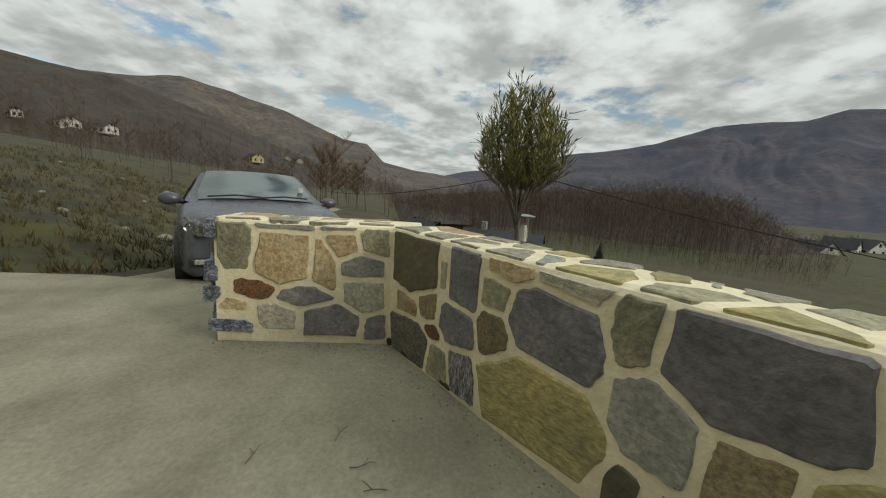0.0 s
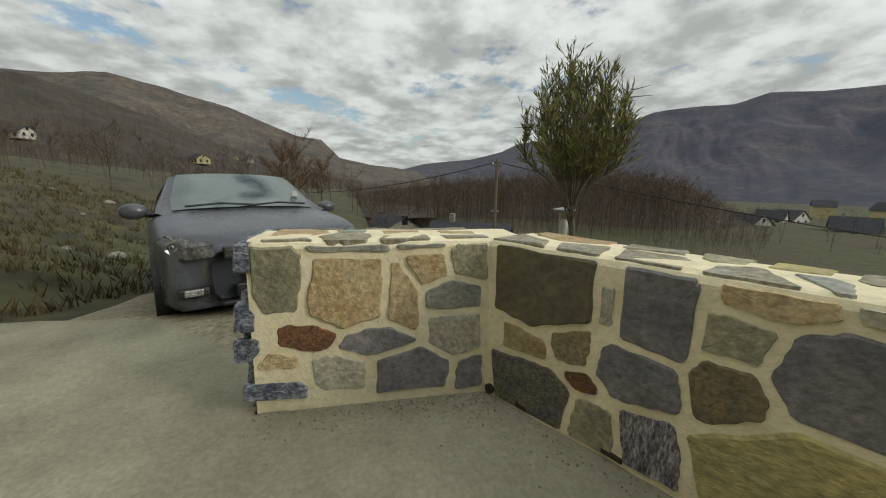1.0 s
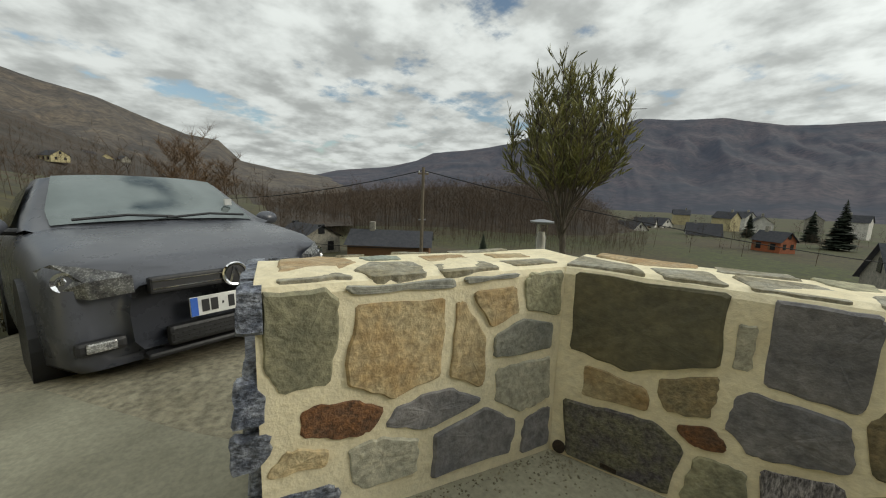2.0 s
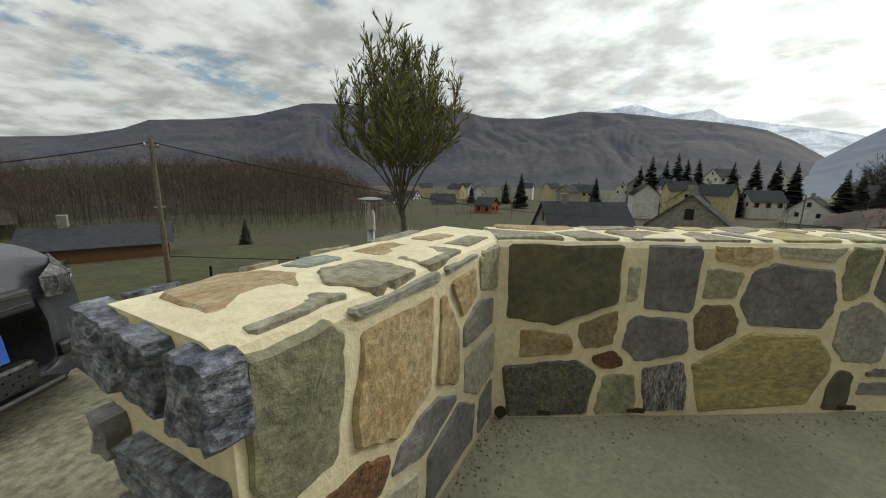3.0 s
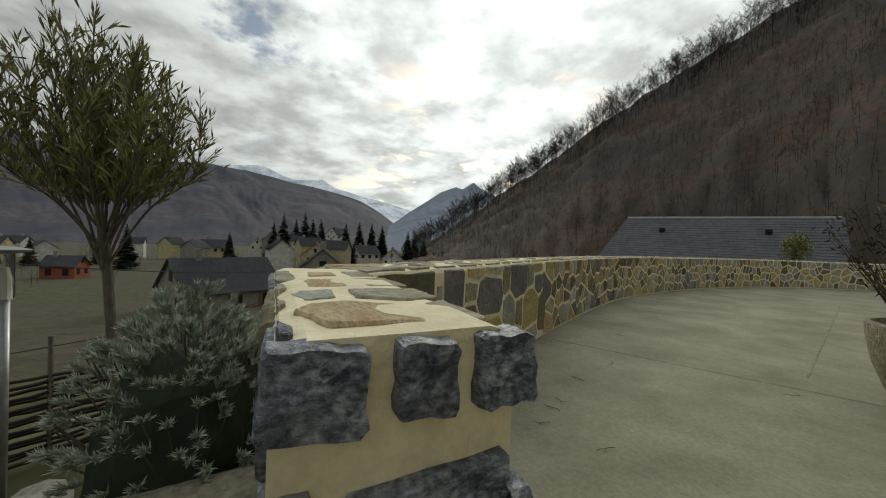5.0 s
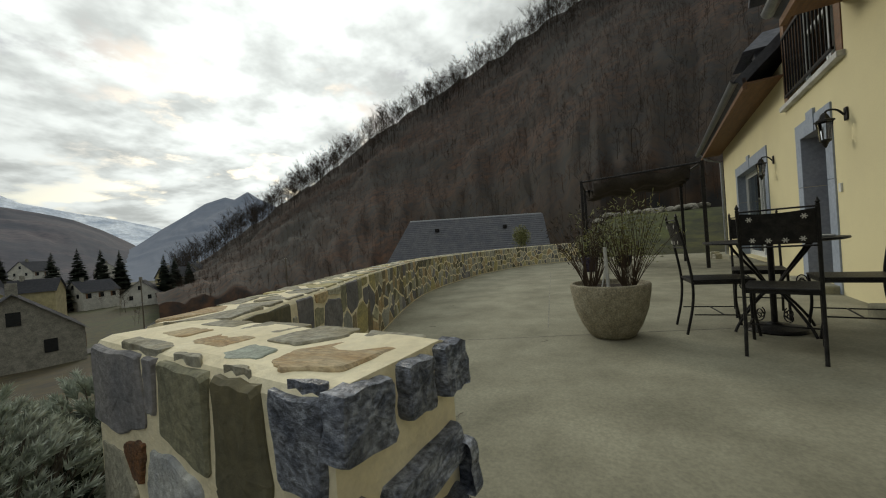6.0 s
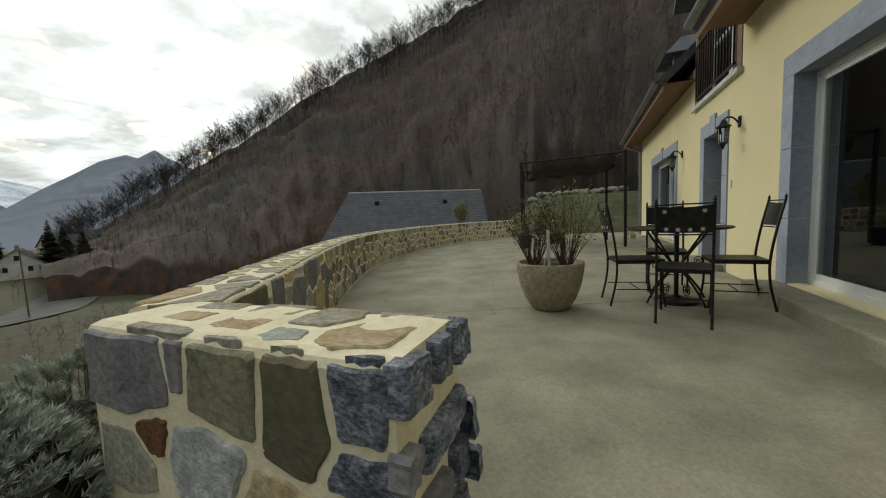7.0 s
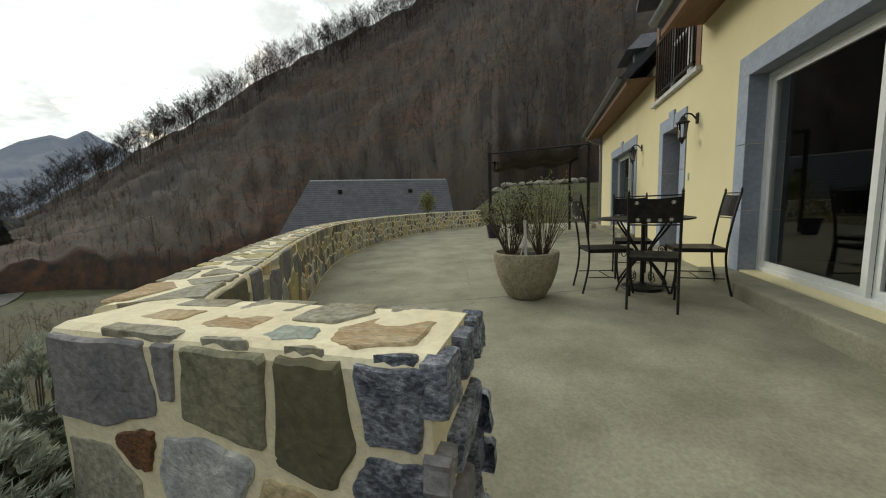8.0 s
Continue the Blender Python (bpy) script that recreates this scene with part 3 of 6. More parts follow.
def worn(poly, rng, rough=0.0026):
    """The polygon about its own middle, with chipped corners and uneven broken edges."""
    mx, my = sum(p[0] for p in poly) / len(poly), sum(p[1] for p in poly) / len(poly)
    pts = []
    for (x0, y0), (x1, y1) in zip(poly, poly[1:] + poly[:1]):
        long = math.hypot(x1 - x0, y1 - y0)
        if long < 0.012:
            continue
        nx, ny = (y1 - y0) / long, -(x1 - x0) / long
        cut = min(0.3, rng.uniform(0.003, 0.013) / long)
        steps = 2 if long < 0.07 else 4
        for k in range(steps + 1):
            t = cut + (1 - 2 * cut) * k / steps
            d = 0.0 if k in (0, steps) else rng.uniform(-2.2, 0.7) * rough
            pts.append((x0 + (x1 - x0) * t + nx * d - mx, y0 + (y1 - y0) * t + ny * d - my))
    return mx, my, pts


def fitted(rows, i, joint, rng, grow=1.2, low=0.01, high=0.672):
    """The stone i cut to fit between its neighbours, as a mason does."""
    s, z, w, h, kind = rows[i]
    a = rng.uniform(-0.09, 0.09)
    poly = []
    for x, y in ((-1, -1), (1, -1), (1, 1), (-1, 1)):
        x, y = x * w / 2 * grow * rng.uniform(0.9, 1.05), y * h / 2 * grow * rng.uniform(0.9, 1.05)
        poly.append((s + x * math.cos(a) - y * math.sin(a), z + x * math.sin(a) + y * math.cos(a)))
    for j, (s2, z2, w2, h2, other) in enumerate(rows):
        if j == i or abs(s2 - s) > 0.6:
            continue
        nx, ny = (s2 - s) / (w + w2) ** 2, (z2 - z) / (h + h2) ** 2
        d = math.hypot(nx, ny)
        nx, ny = nx / d, ny / d
        r1 = abs(nx) * w / 2 + abs(ny) * h / 2
        r2 = abs(nx) * w2 / 2 + abs(ny) * h2 / 2
        gap = (s2 - s) * nx + (z2 - z) * ny
        at = gap * r1 / (r1 + r2) - joint
        poly = clip(poly, s + nx * at, z + ny * at, nx, ny)
        if len(poly) < 3:
            return None
    poly = clip(poly, 0, high, 0, 1)
    poly = clip(poly, 0, low, 0, -1)
    return poly if len(poly) > 2 else None


def stone_mesh(face, s, z, pts, proud, rng, dome=0.06):
    """A dressed stone set in a face: sides that run into the mortar, a chipped rim and a rough cleft face."""
    n = len(pts)
    verts, faces = [], []
    tilt = (rng.uniform(-0.04, 0.04), rng.uniform(-0.04, 0.04))
    seed = rng.uniform(0, 90)
    for scale, depth in ((1.0, -0.03), (1.0, proud * 0.35), (0.95, proud), (0.72, proud), (0.38, proud * (1 + dome))):
        for x, y in pts:
            cleft = 0.0
            if scale < 1.0:
                cleft = max(-0.5 * proud, tilt[0] * x + tilt[1] * y + proud * (rng.uniform(-0.12, 0.12) + 0.35 * noise.noise((x * scale * 16, y * scale * 16, seed))))
            verts.append(face(s + x * scale, z + y * scale, depth + cleft))
    verts.append(face(s, z, proud * (1 + dome)))
    for r in range(4):
        for k in range(n):
            a, b = r * n + k, r * n + (k + 1) % n
            faces.append((a, b, b + n, a + n))
    for k in range(n):
        faces.append((4 * n + k, 4 * n + (k + 1) % n, 5 * n))
    return verts, faces


def lay(face, rows, parent, seed, proud=0.013, name="stone", shift=0.0, spread=1.0, joint=0.0125, grow=1.2, low=0.01, high=0.672):
    """Stones from rows of (middle along, middle up, wide, high, kind), cut to fit one another."""
    rng = random.Random(seed)
    rows = [(s * spread + shift, z, w, h, kind) for s, z, w, h, kind in rows]
    for i, row in enumerate(rows):
        poly = fitted(rows, i, joint, rng, grow, low, high)
        if poly:
            mx, my, pts = worn(poly, rng)
            if len(pts) > 7:
                v, f = stone_mesh(face, mx, my, pts, proud, rng)
                from_lists(name, v, f, row[4], parent)


lay(face_stub, [(0.265, 0.55, 0.15, 0.23, "green"), (0.51, 0.665, 0.28, 0.05, "grey"), (0.50, 0.48, 0.25, 0.26, "ochre"), (0.71, 0.45, 0.11, 0.25, "ochre"), (0.80, 0.57, 0.15, 0.11, "ochre"),
                (0.97, 0.60, 0.13, 0.14, "green"), (0.91, 0.455, 0.2, 0.11, "grey"), (0.78, 0.67, 0.19, 0.035, "grey"), (0.36, 0.305, 0.19, 0.09, "rust"), (0.25, 0.22, 0.12, 0.06, "ochre"),
                (0.61, 0.275, 0.26, 0.10, "slate"), (0.915, 0.28, 0.2, 0.16, "pale"), (0.75, 0.14, 0.27, 0.17, "slate"), (0.47, 0.15, 0.17, 0.13, "pale"), (0.98, 0.1, 0.1, 0.13, "slate"), (0.24, 0.09, 0.21, 0.06, "slate_blue"), (0.15, 0.4, 0.06, 0.1, "slate_blue"), (0.15, 0.27, 0.08, 0.08, "slate_blue")], WALL_SHORT, 11, 0.007, shift=-0.166, spread=1.06, joint=0.014)
NEAR = [(0.28, 0.53, 0.40, 0.28, "dark"), (0.19, 0.305, 0.17, 0.09, "ochre"), (0.38, 0.36, 0.12, 0.13, "brown"), (0.22, 0.115, 0.31, 0.2, "mixed"), (0.43, 0.235, 0.10, 0.06, "rust"),
        (0.63, 0.535, 0.20, 0.24, "slate"), (0.61, 0.33, 0.22, 0.17, "slate"), (0.48, 0.09, 0.14, 0.15, "green"), (0.66, 0.13, 0.15, 0.18, "quartz"), (0.82, 0.53, 0.14, 0.11, "green"),
        (0.82, 0.37, 0.15, 0.17, "brown"), (1.08, 0.49, 0.32, 0.24, "slate"), (0.89, 0.645, 0.20, 0.07, "ochre"), (1.14, 0.65, 0.24, 0.06, "pale"), (0.49, 0.53, 0.07, 0.11, "pale")]
NEAR += [(1.04, 0.19, 0.49, 0.28, "olive"), (1.41, 0.34, 0.19, 0.21, "grey"), (1.34, 0.58, 0.11, 0.19, "green"), (1.59, 0.56, 0.32, 0.25, "slate"), (1.62, 0.3, 0.13, 0.2, "brown"),
         (1.37, 0.1, 0.09, 0.15, "dark"), (1.85, 0.59, 0.13, 0.19, "green"), (1.89, 0.3, 0.31, 0.27, "olive"), (1.57, 0.1, 0.21, 0.05, "slate"), (1.56, 0.17, 0.16, 0.03, "slate"),
         (2.07, 0.49, 0.17, 0.15, "slate"), (2.04, 0.63, 0.17, 0.07, "olive"), (2.17, 0.24, 0.17, 0.3, "brown"), (1.93, 0.09, 0.21, 0.1, "pale")]
lay(face_run, NEAR, WALL_LONG, 12, 0.0065)
# the end of the short wall: three blue blocks over long ones
lay(face_end, [(0.035, 0.63, 0.105, 0.11, "slate_blue"), (0.152, 0.63, 0.105, 0.11, "slate_blue"), (0.30, 0.63, 0.13, 0.11, "slate_blue"), (0.14, 0.45, 0.26, 0.08, "slate_blue"), (0.33, 0.46, 0.07, 0.08, "slate"),
               (0.06, 0.30, 0.1, 0.10, "slate_blue"), (0.23, 0.30, 0.19, 0.08, "slate"), (0.14, 0.17, 0.26, 0.08, "slate_blue"), (0.32, 0.16, 0.07, 0.1, "slate"), (0.2, 0.04, 0.3, 0.08, "slate_blue")], WALL_SHORT, 14, 0.022, "block", joint=0.017, grow=1.05, low=-0.2, high=0.688)
lay(face_back, [(0.105, 0.59, 0.14, 0.17, "slate_blue"), (0.275, 0.545, 0.19, 0.29, "dark"), (0.515, 0.58, 0.24, 0.22, "green"), (0.69, 0.61, 0.06, 0.14, "slate"), (0.93, 0.57, 0.33, 0.24, "slate"),
                (0.10, 0.43, 0.17, 0.1, "slate_blue"), (0.60, 0.33, 0.27, 0.2, "white"), (0.36, 0.27, 0.25, 0.17, "ochre"), (0.13, 0.26, 0.2, 0.16, "slate"), (0.83, 0.38, 0.12, 0.1, "rust"), (0.97, 0.27, 0.22, 0.18, "pale"),
                (0.5, 0.08, 0.3, 0.15, "slate"), (0.85, 0.06, 0.28, 0.18, "green"), (0.16, 0.08, 0.24, 0.13, "slate"), (0.3, -0.14, 0.3, 0.2, "grey"), (0.7, -0.14, 0.3, 0.16, "slate")], WALL_SHORT, 15, 0.008, low=-0.5)
lay(face_top_stub, [(0.18, 0.22, 0.22, 0.21, "tan_top"), (0.155, 0.055, 0.18, 0.07, "grey_top"), (0.36, 0.10, 0.2, 0.19, "grey_top"), (0.375, 0.27, 0.14, 0.11, "teal"), (0.60, 0.22, 0.16, 0.1, "tan_top"),
                    (0.60, 0.07, 0.2, 0.11, "grey_top"), (0.1, 0.345, 0.12, 0.04, "slate_blue"), (0.3, 0.345, 0.16, 0.045, "grey_top"), (0.5, 0.345, 0.16, 0.045, "grey_top"), (0.85, 0.2, 0.16, 0.09, "ochre"),
                    (0.86, 0.08, 0.2, 0.08, "grey_top"), (0.8, 0.33, 0.25, 0.07, "grey_top")], WALL_SHORT, 16, 0.002, joint=0.02, grow=1.05, low=0.008, high=0.345)


KINDS = ["green", "green", "olive", "slate", "slate", "grey", "grey", "pale", "brown", "ochre", "mixed", "dark", "olive"]


def random_stones(face, s0, s1, z0, z1, size, parent, seed, singles, kinds, proud=0.007, joint=0.013, name="stone"):
    """Irregular stones that fill a stretch of a face; those past singles are joined by kind."""
    rng = random.Random(seed)
    seeds = []
    rows = max(1, round((z1 - z0) / size))
    cols = max(1, round((s1 - s0) / size))
    for j in range(rows):
        for i in range(cols):
            if rng.random() < 0.14:
                continue
            seeds.append((s0 + (i + 0.5 + rng.uniform(-0.42, 0.42) + 0.4 * (j % 2)) * (s1 - s0) / cols, z0 + (j + 0.5 + rng.uniform(-0.36, 0.36)) * (z1 - z0) / rows))
            if rng.random() < 0.16:
                seeds.append((seeds[-1][0] + size * 0.5, seeds[-1][1] + rng.uniform(-0.4, 0.4) * size))
    seeds.sort()
    joined = {}
    made = 0
    for s, z in seeds:
        poly = [(s - size * 1.1, z0), (s + size * 1.1, z0), (s + size * 1.1, z1), (s - size * 1.1, z1)]
        for a, b in seeds:
            if (a, b) != (s, z) and abs(a - s) < size * 2.4 and abs(b - z) < size * 2.6:
                d = math.hypot(a - s, b - z)
                if d < 1e-4:
                    continue
                nx, ny = (a - s) / d, (b - z) / d
                poly = clip(poly, (a + s) / 2 - nx * joint, (b + z) / 2 - ny * joint, nx, ny)
                if len(poly) < 3:
                    break
        if len(poly) < 3:
            continue
        cx_, cy_, pts = worn(poly, rng)
        if len(pts) < 8:
            continue
        v, f = stone_mesh(face, cx_, cy_, pts, proud, rng)
        kind = rng.choice(kinds)
        if made < singles:
            from_lists(name, v, f, kind, parent)
        else:
            vs, fs = joined.setdefault(kind, ([], []))
            k = len(vs)
            vs.extend(v)
            fs.extend(tuple(i + k for i in q) for q in f)
        made += 1
    for kind, (vs, fs) in joined.items():
        tagged(from_lists("far_stones", vs, fs, kind, parent), kind="stuff")


random_stones(face_run, 2.3, RUN_LONG - 0.02, 0.02, 0.675, 0.15, WALL_LONG, 21, 190, KINDS)
random_stones(face_top_run, 0.1, RUN_LONG - 0.02, 0.02, 0.355, 0.2, WALL_LONG, 22, 40, ["grey_top", "olive", "grey_top", "tan_top", "pale", "grey", "green"], 0.003, 0.024)


def build_floor():
    bm = bmesh.new()
    edge = [A + N1 * 0.004 - U1 * 0.0, A - N1 * (WALL_T + 0.05), Vector((-0.95, 3.5, 0)), Vector((-1.5, 4.08, 0)), Vector((-2.2, 4.22, 0)), Vector((-5.2, 4.3, 0)), Vector((-5.2, -12.4, 0)), Vector((0.6, -12.4, 0))]
    rim = [p - on_run(s)[2] * 0.05 for s in np.linspace(RUN_LONG, 0.0, 60) for p in (on_run(s)[0],)]
    outline_ = edge + rim
    top = [bm.verts.new((p.x, p.y, 0)) for p in outline_]
    low = [bm.verts.new((p.x, p.y, -0.5)) for p in outline_]
    bm.faces.new(top)
    bm.faces.new(low[::-1])
    for k in range(len(top)):
        j = (k + 1) % len(top)
        bm.faces.new((top[k], low[k], low[j], top[j]))
    bmesh.ops.triangulate(bm, faces=[f for f in bm.faces if len(f.verts) > 4])
    return tagged(part("floor", bm, "concrete"), "broad worn grey-beige concrete terrace floor", "floor", kind="structure")


FLOOR = build_floor()


def floor_joint(a, b):
    d = (Vector(b) - Vector(a))
    ob = part("joint", boxed(0, d.length, -0.006, 0.006, -0.02, 0.002), "rock", FLOOR)
    ob.matrix_world = pose(*a, 0, 0, math.degrees(math.atan2(d.y, d.x)))


floor_joint((1.3, 0.9, 0), (-2.5, -0.6, 0))
floor_joint((3.6, -4.2, 0), (-2.2, -6.2, 0))
floor_joint((-0.3, -0.1, 0), (0.9, -6.5, 0))


def weep_holes():
    # a dark plug, not a hollow: the hole's shade is its colour
    bm = rod(bmesh.new(), [face_run(0.035, 0.03, -0.1), face_run(0.035, 0.03, 0.012)], 0.022, 12)
    part("weep_hole", bm, "soil", WALL_LONG, "solid dark plug painted as a shaded drain hole at the wall foot")
    # thin dark solids colour in the shade of the drain gaps
    for s, w in ((0.56, 0.07), (0.2, 0.05), (1.42, 0.08)):
        bm = bmesh.new()
        v = [bm.verts.new(face_run(s + x, z, d)) for d in (-0.02, 0.009) for x, z in ((-w / 2, 0.02), (w / 2, 0.015), (w / 2, 0.03), (-w / 2, 0.036))]
        for f in ((4, 5, 6, 7), (0, 1, 5, 4), (1, 2, 6, 5), (2, 3, 7, 6), (3, 0, 4, 7)):
            bm.faces.new([v[i] for i in f])
        part("drain_slot", bm, "soil", WALL_LONG)


weep_holes()


def wall_foot_crumbs():
    """Mortar crumbs and grit swept against the foot of the wall."""
    rng = random.Random(31)
    verts, faces = [], []
    for k in range(1500):
        if k % 4 == 0:
            p = face_stub(rng.uniform(0.0, 1.04), 0, 0.01 + rng.expovariate(22))
        else:
            p = face_run(rng.uniform(0, 1) ** 1.6 * 9, 0, 0.01 + rng.expovariate(14))
        r = rng.uniform(0.0015, 0.0065)
        i = len(verts)
        a = rng.uniform(0, 6.283)
        for q in range(3):
            verts.append(p + Vector((r * math.cos(a + 2.1 * q), r * math.sin(a + 2.1 * q), 0.0005)))
        verts.append(p + Vector((0, 0, r * 1.1)))
        faces.extend(((i, i + 1, i + 3), (i + 1, i + 2, i + 3), (i + 2, i, i + 3)))
    tagged(from_lists("grit", verts, faces, "gravel"), "grit and mortar crumbs along the wall foot", "grit", kind="stuff")


wall_foot_crumbs()

# ---- house ----
HOUSE_M = Matrix.Translation((-3.126, 0, 0)) @ Matrix.Rotation(math.atan2(-1, -0.0638), 4, "Z")
# local x runs along the front to the south, y out of the front over the terrace, z up


def facade():
    house = thing("house", HOUSE_M, "cream rendered house with grey-blue stone surrounds and slate roof", "house")
    openings = [(-2.12, 0.58, 0.16, 2.17), (2.46, 3.33, 0.02, 2.06), (5.42, 8.2, 0.16, 2.16), (2.03, 3.78, 2.70, 4.6)]
    xs = sorted({-3.7, 10.35, *(o[0] for o in openings), *(o[1] for o in openings)})
    zs = sorted({-0.4, 3.42, *(o[2] for o in openings if o[2] < 3.4), *(o[3] for o in openings if o[3] < 3.4)})
    bm = bmesh.new()
    deep = -0.34
    for x0, x1 in zip(xs, xs[1:]):
        for z0, z1 in zip(zs, zs[1:]):
            if not any(o[0] <= x0 and x1 <= o[1] and o[2] <= z0 and z1 <= o[3] for o in openings):
                box(bm, x0, x1, deep, 0, z0, z1)
    bmesh.ops.remove_doubles(bm, verts=bm.verts, dist=0.0005)
    part("front_wall", bm, "render_wall", house, "cream yellow rendered wall")
    part("gable_wall", boxed(10.0, 10.349, -7, deep, -0.4, 3.42), "render_wall", house)
    part("near_wall", boxed(-3.7, -3.4, -7, deep, -0.4, 3.42), "render_wall", house)
    part("back_wall", boxed(-3.7, 10.35, -7.3, -7, -0.4, 3.42), "render_wall", house)
    # floor, ceiling, added lining and partition are coloured dark as an unlit room
    part("room_floor", boxed(-3.4, 10, -7, deep, -0.1, 0.12), "room_shade", house)
    part("room_ceiling", boxed(-3.4, 10, -7, deep, 2.6, 2.7), "room_shade", house)
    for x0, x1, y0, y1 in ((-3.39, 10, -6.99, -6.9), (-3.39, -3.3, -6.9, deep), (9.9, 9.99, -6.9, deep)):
        part("shade_lining", boxed(x0, x1, y0, y1, 0.121, 2.59), "room_shade", house, "interior wall coloured near-black for indoor shade")
    part("partition", boxed(1.4, 1.5, -7, deep, 0.121, 2.59), "room_shade", house)
    # stone surrounds, a little proud of the wall
    for x0, x1, z0, z1 in openings[:3]:
        w = 0.2
        sides = [(x0 - w, x0), (x1, x1 + w)]
        for a, b in sides:
            z = max(z0 - 0.05, 0.0)
            for k in range(3):
                t0, t1 = z + (z1 - z) * k / 3, z + (z1 - z) * (k + 1) / 3
                part("jamb_stone", boxed(a - 0.004, b + 0.004, -0.335, 0.018, t0 + 0.002, t1 - 0.002, 0.006), "surround", house)
        mid = (x0 + x1) / 2
        for a, b in ((x0 - w, mid - 0.13), (mid + 0.13, x1 + w)):
            part("lintel_stone", boxed(a, b - 0.002, -0.335, 0.02, z1 - 0.005, z1 + 0.21, 0.006), "surround", house)
        part("keystone", boxed(mid - 0.128, mid + 0.128, -0.3, 0.03, z1 - 0.012, z1 + 0.29, 0.006), "surround", house)
    part("step", boxed(-2.35, 0.82, 0.0, 0.3, -0.02, 0.15, 0.02), "concrete", house, "worn concrete threshold step")
    part("step", boxed(2.3, 3.5, 0.0, 0.25, -0.02, 0.1, 0.02), "concrete", house)
    part("step", boxed(5.2, 8.4, 0.0, 0.3, -0.02, 0.13, 0.02), "concrete", house)
    return house


HOUSE = facade()


def sliding_window(x0, x1, z0, z1, middle, y=-0.2):
    win = part("sliding_window", boxed(x0, x1, y - 0.05, y + 0.05, z0 - 0.001, z0 + 0.05, 0.006), "white_frame", HOUSE, "white framed sliding glass door")
    part("window_frame", boxed(x0, x1, y - 0.05, y + 0.05, z1 - 0.05, z1, 0.006), "white_frame", win)
    for a in (x0, x1 - 0.05):
        part("window_frame", boxed(a, a + 0.05, y - 0.05, y + 0.05, z0 + 0.05, z1 - 0.05, 0.006), "white_frame", win)
    edges = [x0 + 0.05, middle, x1 - 0.05]
    for k in range(2):
        a, step = edges[k], edges[k + 1] - edges[k]
        yy = y + (0.018 if k % 2 else -0.018)
        bm = bmesh.new()
        box(bm, a, a + 0.055, yy - 0.016, yy + 0.016, z0 + 0.05, z1 - 0.05)
        box(bm, a + step - 0.055, a + step, yy - 0.016, yy + 0.016, z0 + 0.05, z1 - 0.05)
        box(bm, a + 0.055, a + step - 0.055, yy - 0.016, yy + 0.016, z0 + 0.05, z0 + 0.11)
        box(bm, a + 0.055, a + step - 0.055, yy - 0.016, yy + 0.016, z1 - 0.105, z1 - 0.05)
        part("sash", bm, "white_frame", win)
        pane = part("pane", boxed(a + 0.05, a + step - 0.05, yy - 0.006, yy + 0.006, z0 + 0.1, z1 - 0.1), "window_glass", win)
        pane.visible_shadow = False
    return win


sliding_window(-2.12, 0.58, 0.16, 2.162, -0.77)
sliding_window(5.425, 8.195, 0.16, 2.152, 6.8)


def front_door():
    door = part("front_door", boxed(2.48, 3.31, -0.3, -0.25, 0.04, 2.05, 0.004), "wood_soffit", HOUSE, "brown wooden front door")
    for z0, z1 in ((0.2, 0.9), (1.05, 1.92)):
        part("door_panel", boxed(2.6, 3.19, -0.252, -0.235, z0, z1, 0.008), "wood_soffit", door)
    bm = rod(bmesh.new(), [(2.55, -0.25, 1.0), (2.55, -0.2, 1.0), (2.66, -0.2, 1.0)], 0.01)
    part("door_handle", bm, "chrome", door, "chrome lever handle")
    part("doorbell", boxed(2.1, 2.16, 0.0, 0.02, 1.2, 1.3, 0.004), "white_frame", HOUSE)


front_door()


def upper_window():
    """The tall window over the door, which breaks through the eaves, with its iron railing."""
    x0, x1 = 2.03, 3.78
    win = part("dormer", boxed(x0 - 0.16, x0, -1.6, 0.012, 2.67, 4.69, 0.005), "wood_soffit", HOUSE, "brown timber dormer with glazed doors")
    part("dormer_cheek", boxed(x1, x1 + 0.16, -1.6, 0.012, 2.67, 4.69, 0.005), "wood_soffit", win)
    part("dormer_sill", boxed(x0 - 0.2, x1 + 0.2, -0.3, 0.07, 2.63, 2.70, 0.01), "paper", win)
    part("dormer_head", boxed(x0, x1, -0.3, 0.012, 4.51, 4.69), "wood_soffit", win)
    for a in (x0, x0 + 0.86):
        bm = bmesh.new()
        for u in (a + 0.01, a + 0.79):
            box(bm, u, u + 0.06, -0.24, -0.19, 2.74, 4.49)
        for z in (2.74, 3.59, 4.43):
            box(bm, a + 0.07, a + 0.79, -0.24, -0.19, z, z + 0.06)
        part("casement", bm, "white_frame", win)
        part("pane", boxed(a + 0.05, a + 0.8, -0.22, -0.21, 2.77, 4.45), "window_glass", win)
    rail = part("railing", boxed(x0, x1, 0.02, 0.05, 3.67, 3.71), "black_iron", win, "black iron balcony railing")
    part("bottom_bar", boxed(x0, x1, 0.02, 0.05, 2.79, 2.82), "black_iron", rail)
    n = 15
    for k in range(n):
        x = x0 + 0.03 + (x1 - x0 - 0.06) * k / (n - 1)
        part("baluster", boxed(x - 0.009, x + 0.009, 0.026, 0.044, 2.82, 3.67), "black_iron", rail)
    # small pitched roof over it
    bm = bmesh.new()
    for s in (-1, 1):
        m = Matrix.Translation(((x0 + x1) / 2, 0, 5.44)) @ Matrix.Rotation(s * radians(42), 4, "Y")
        box(bm, 0 if s > 0 else -1.5, 1.5 if s > 0 else 0, -2.6, 0.35, -0.05, 0.04, m=m)
    part("dormer_roof", bm, "roof_slate", win)


upper_window()


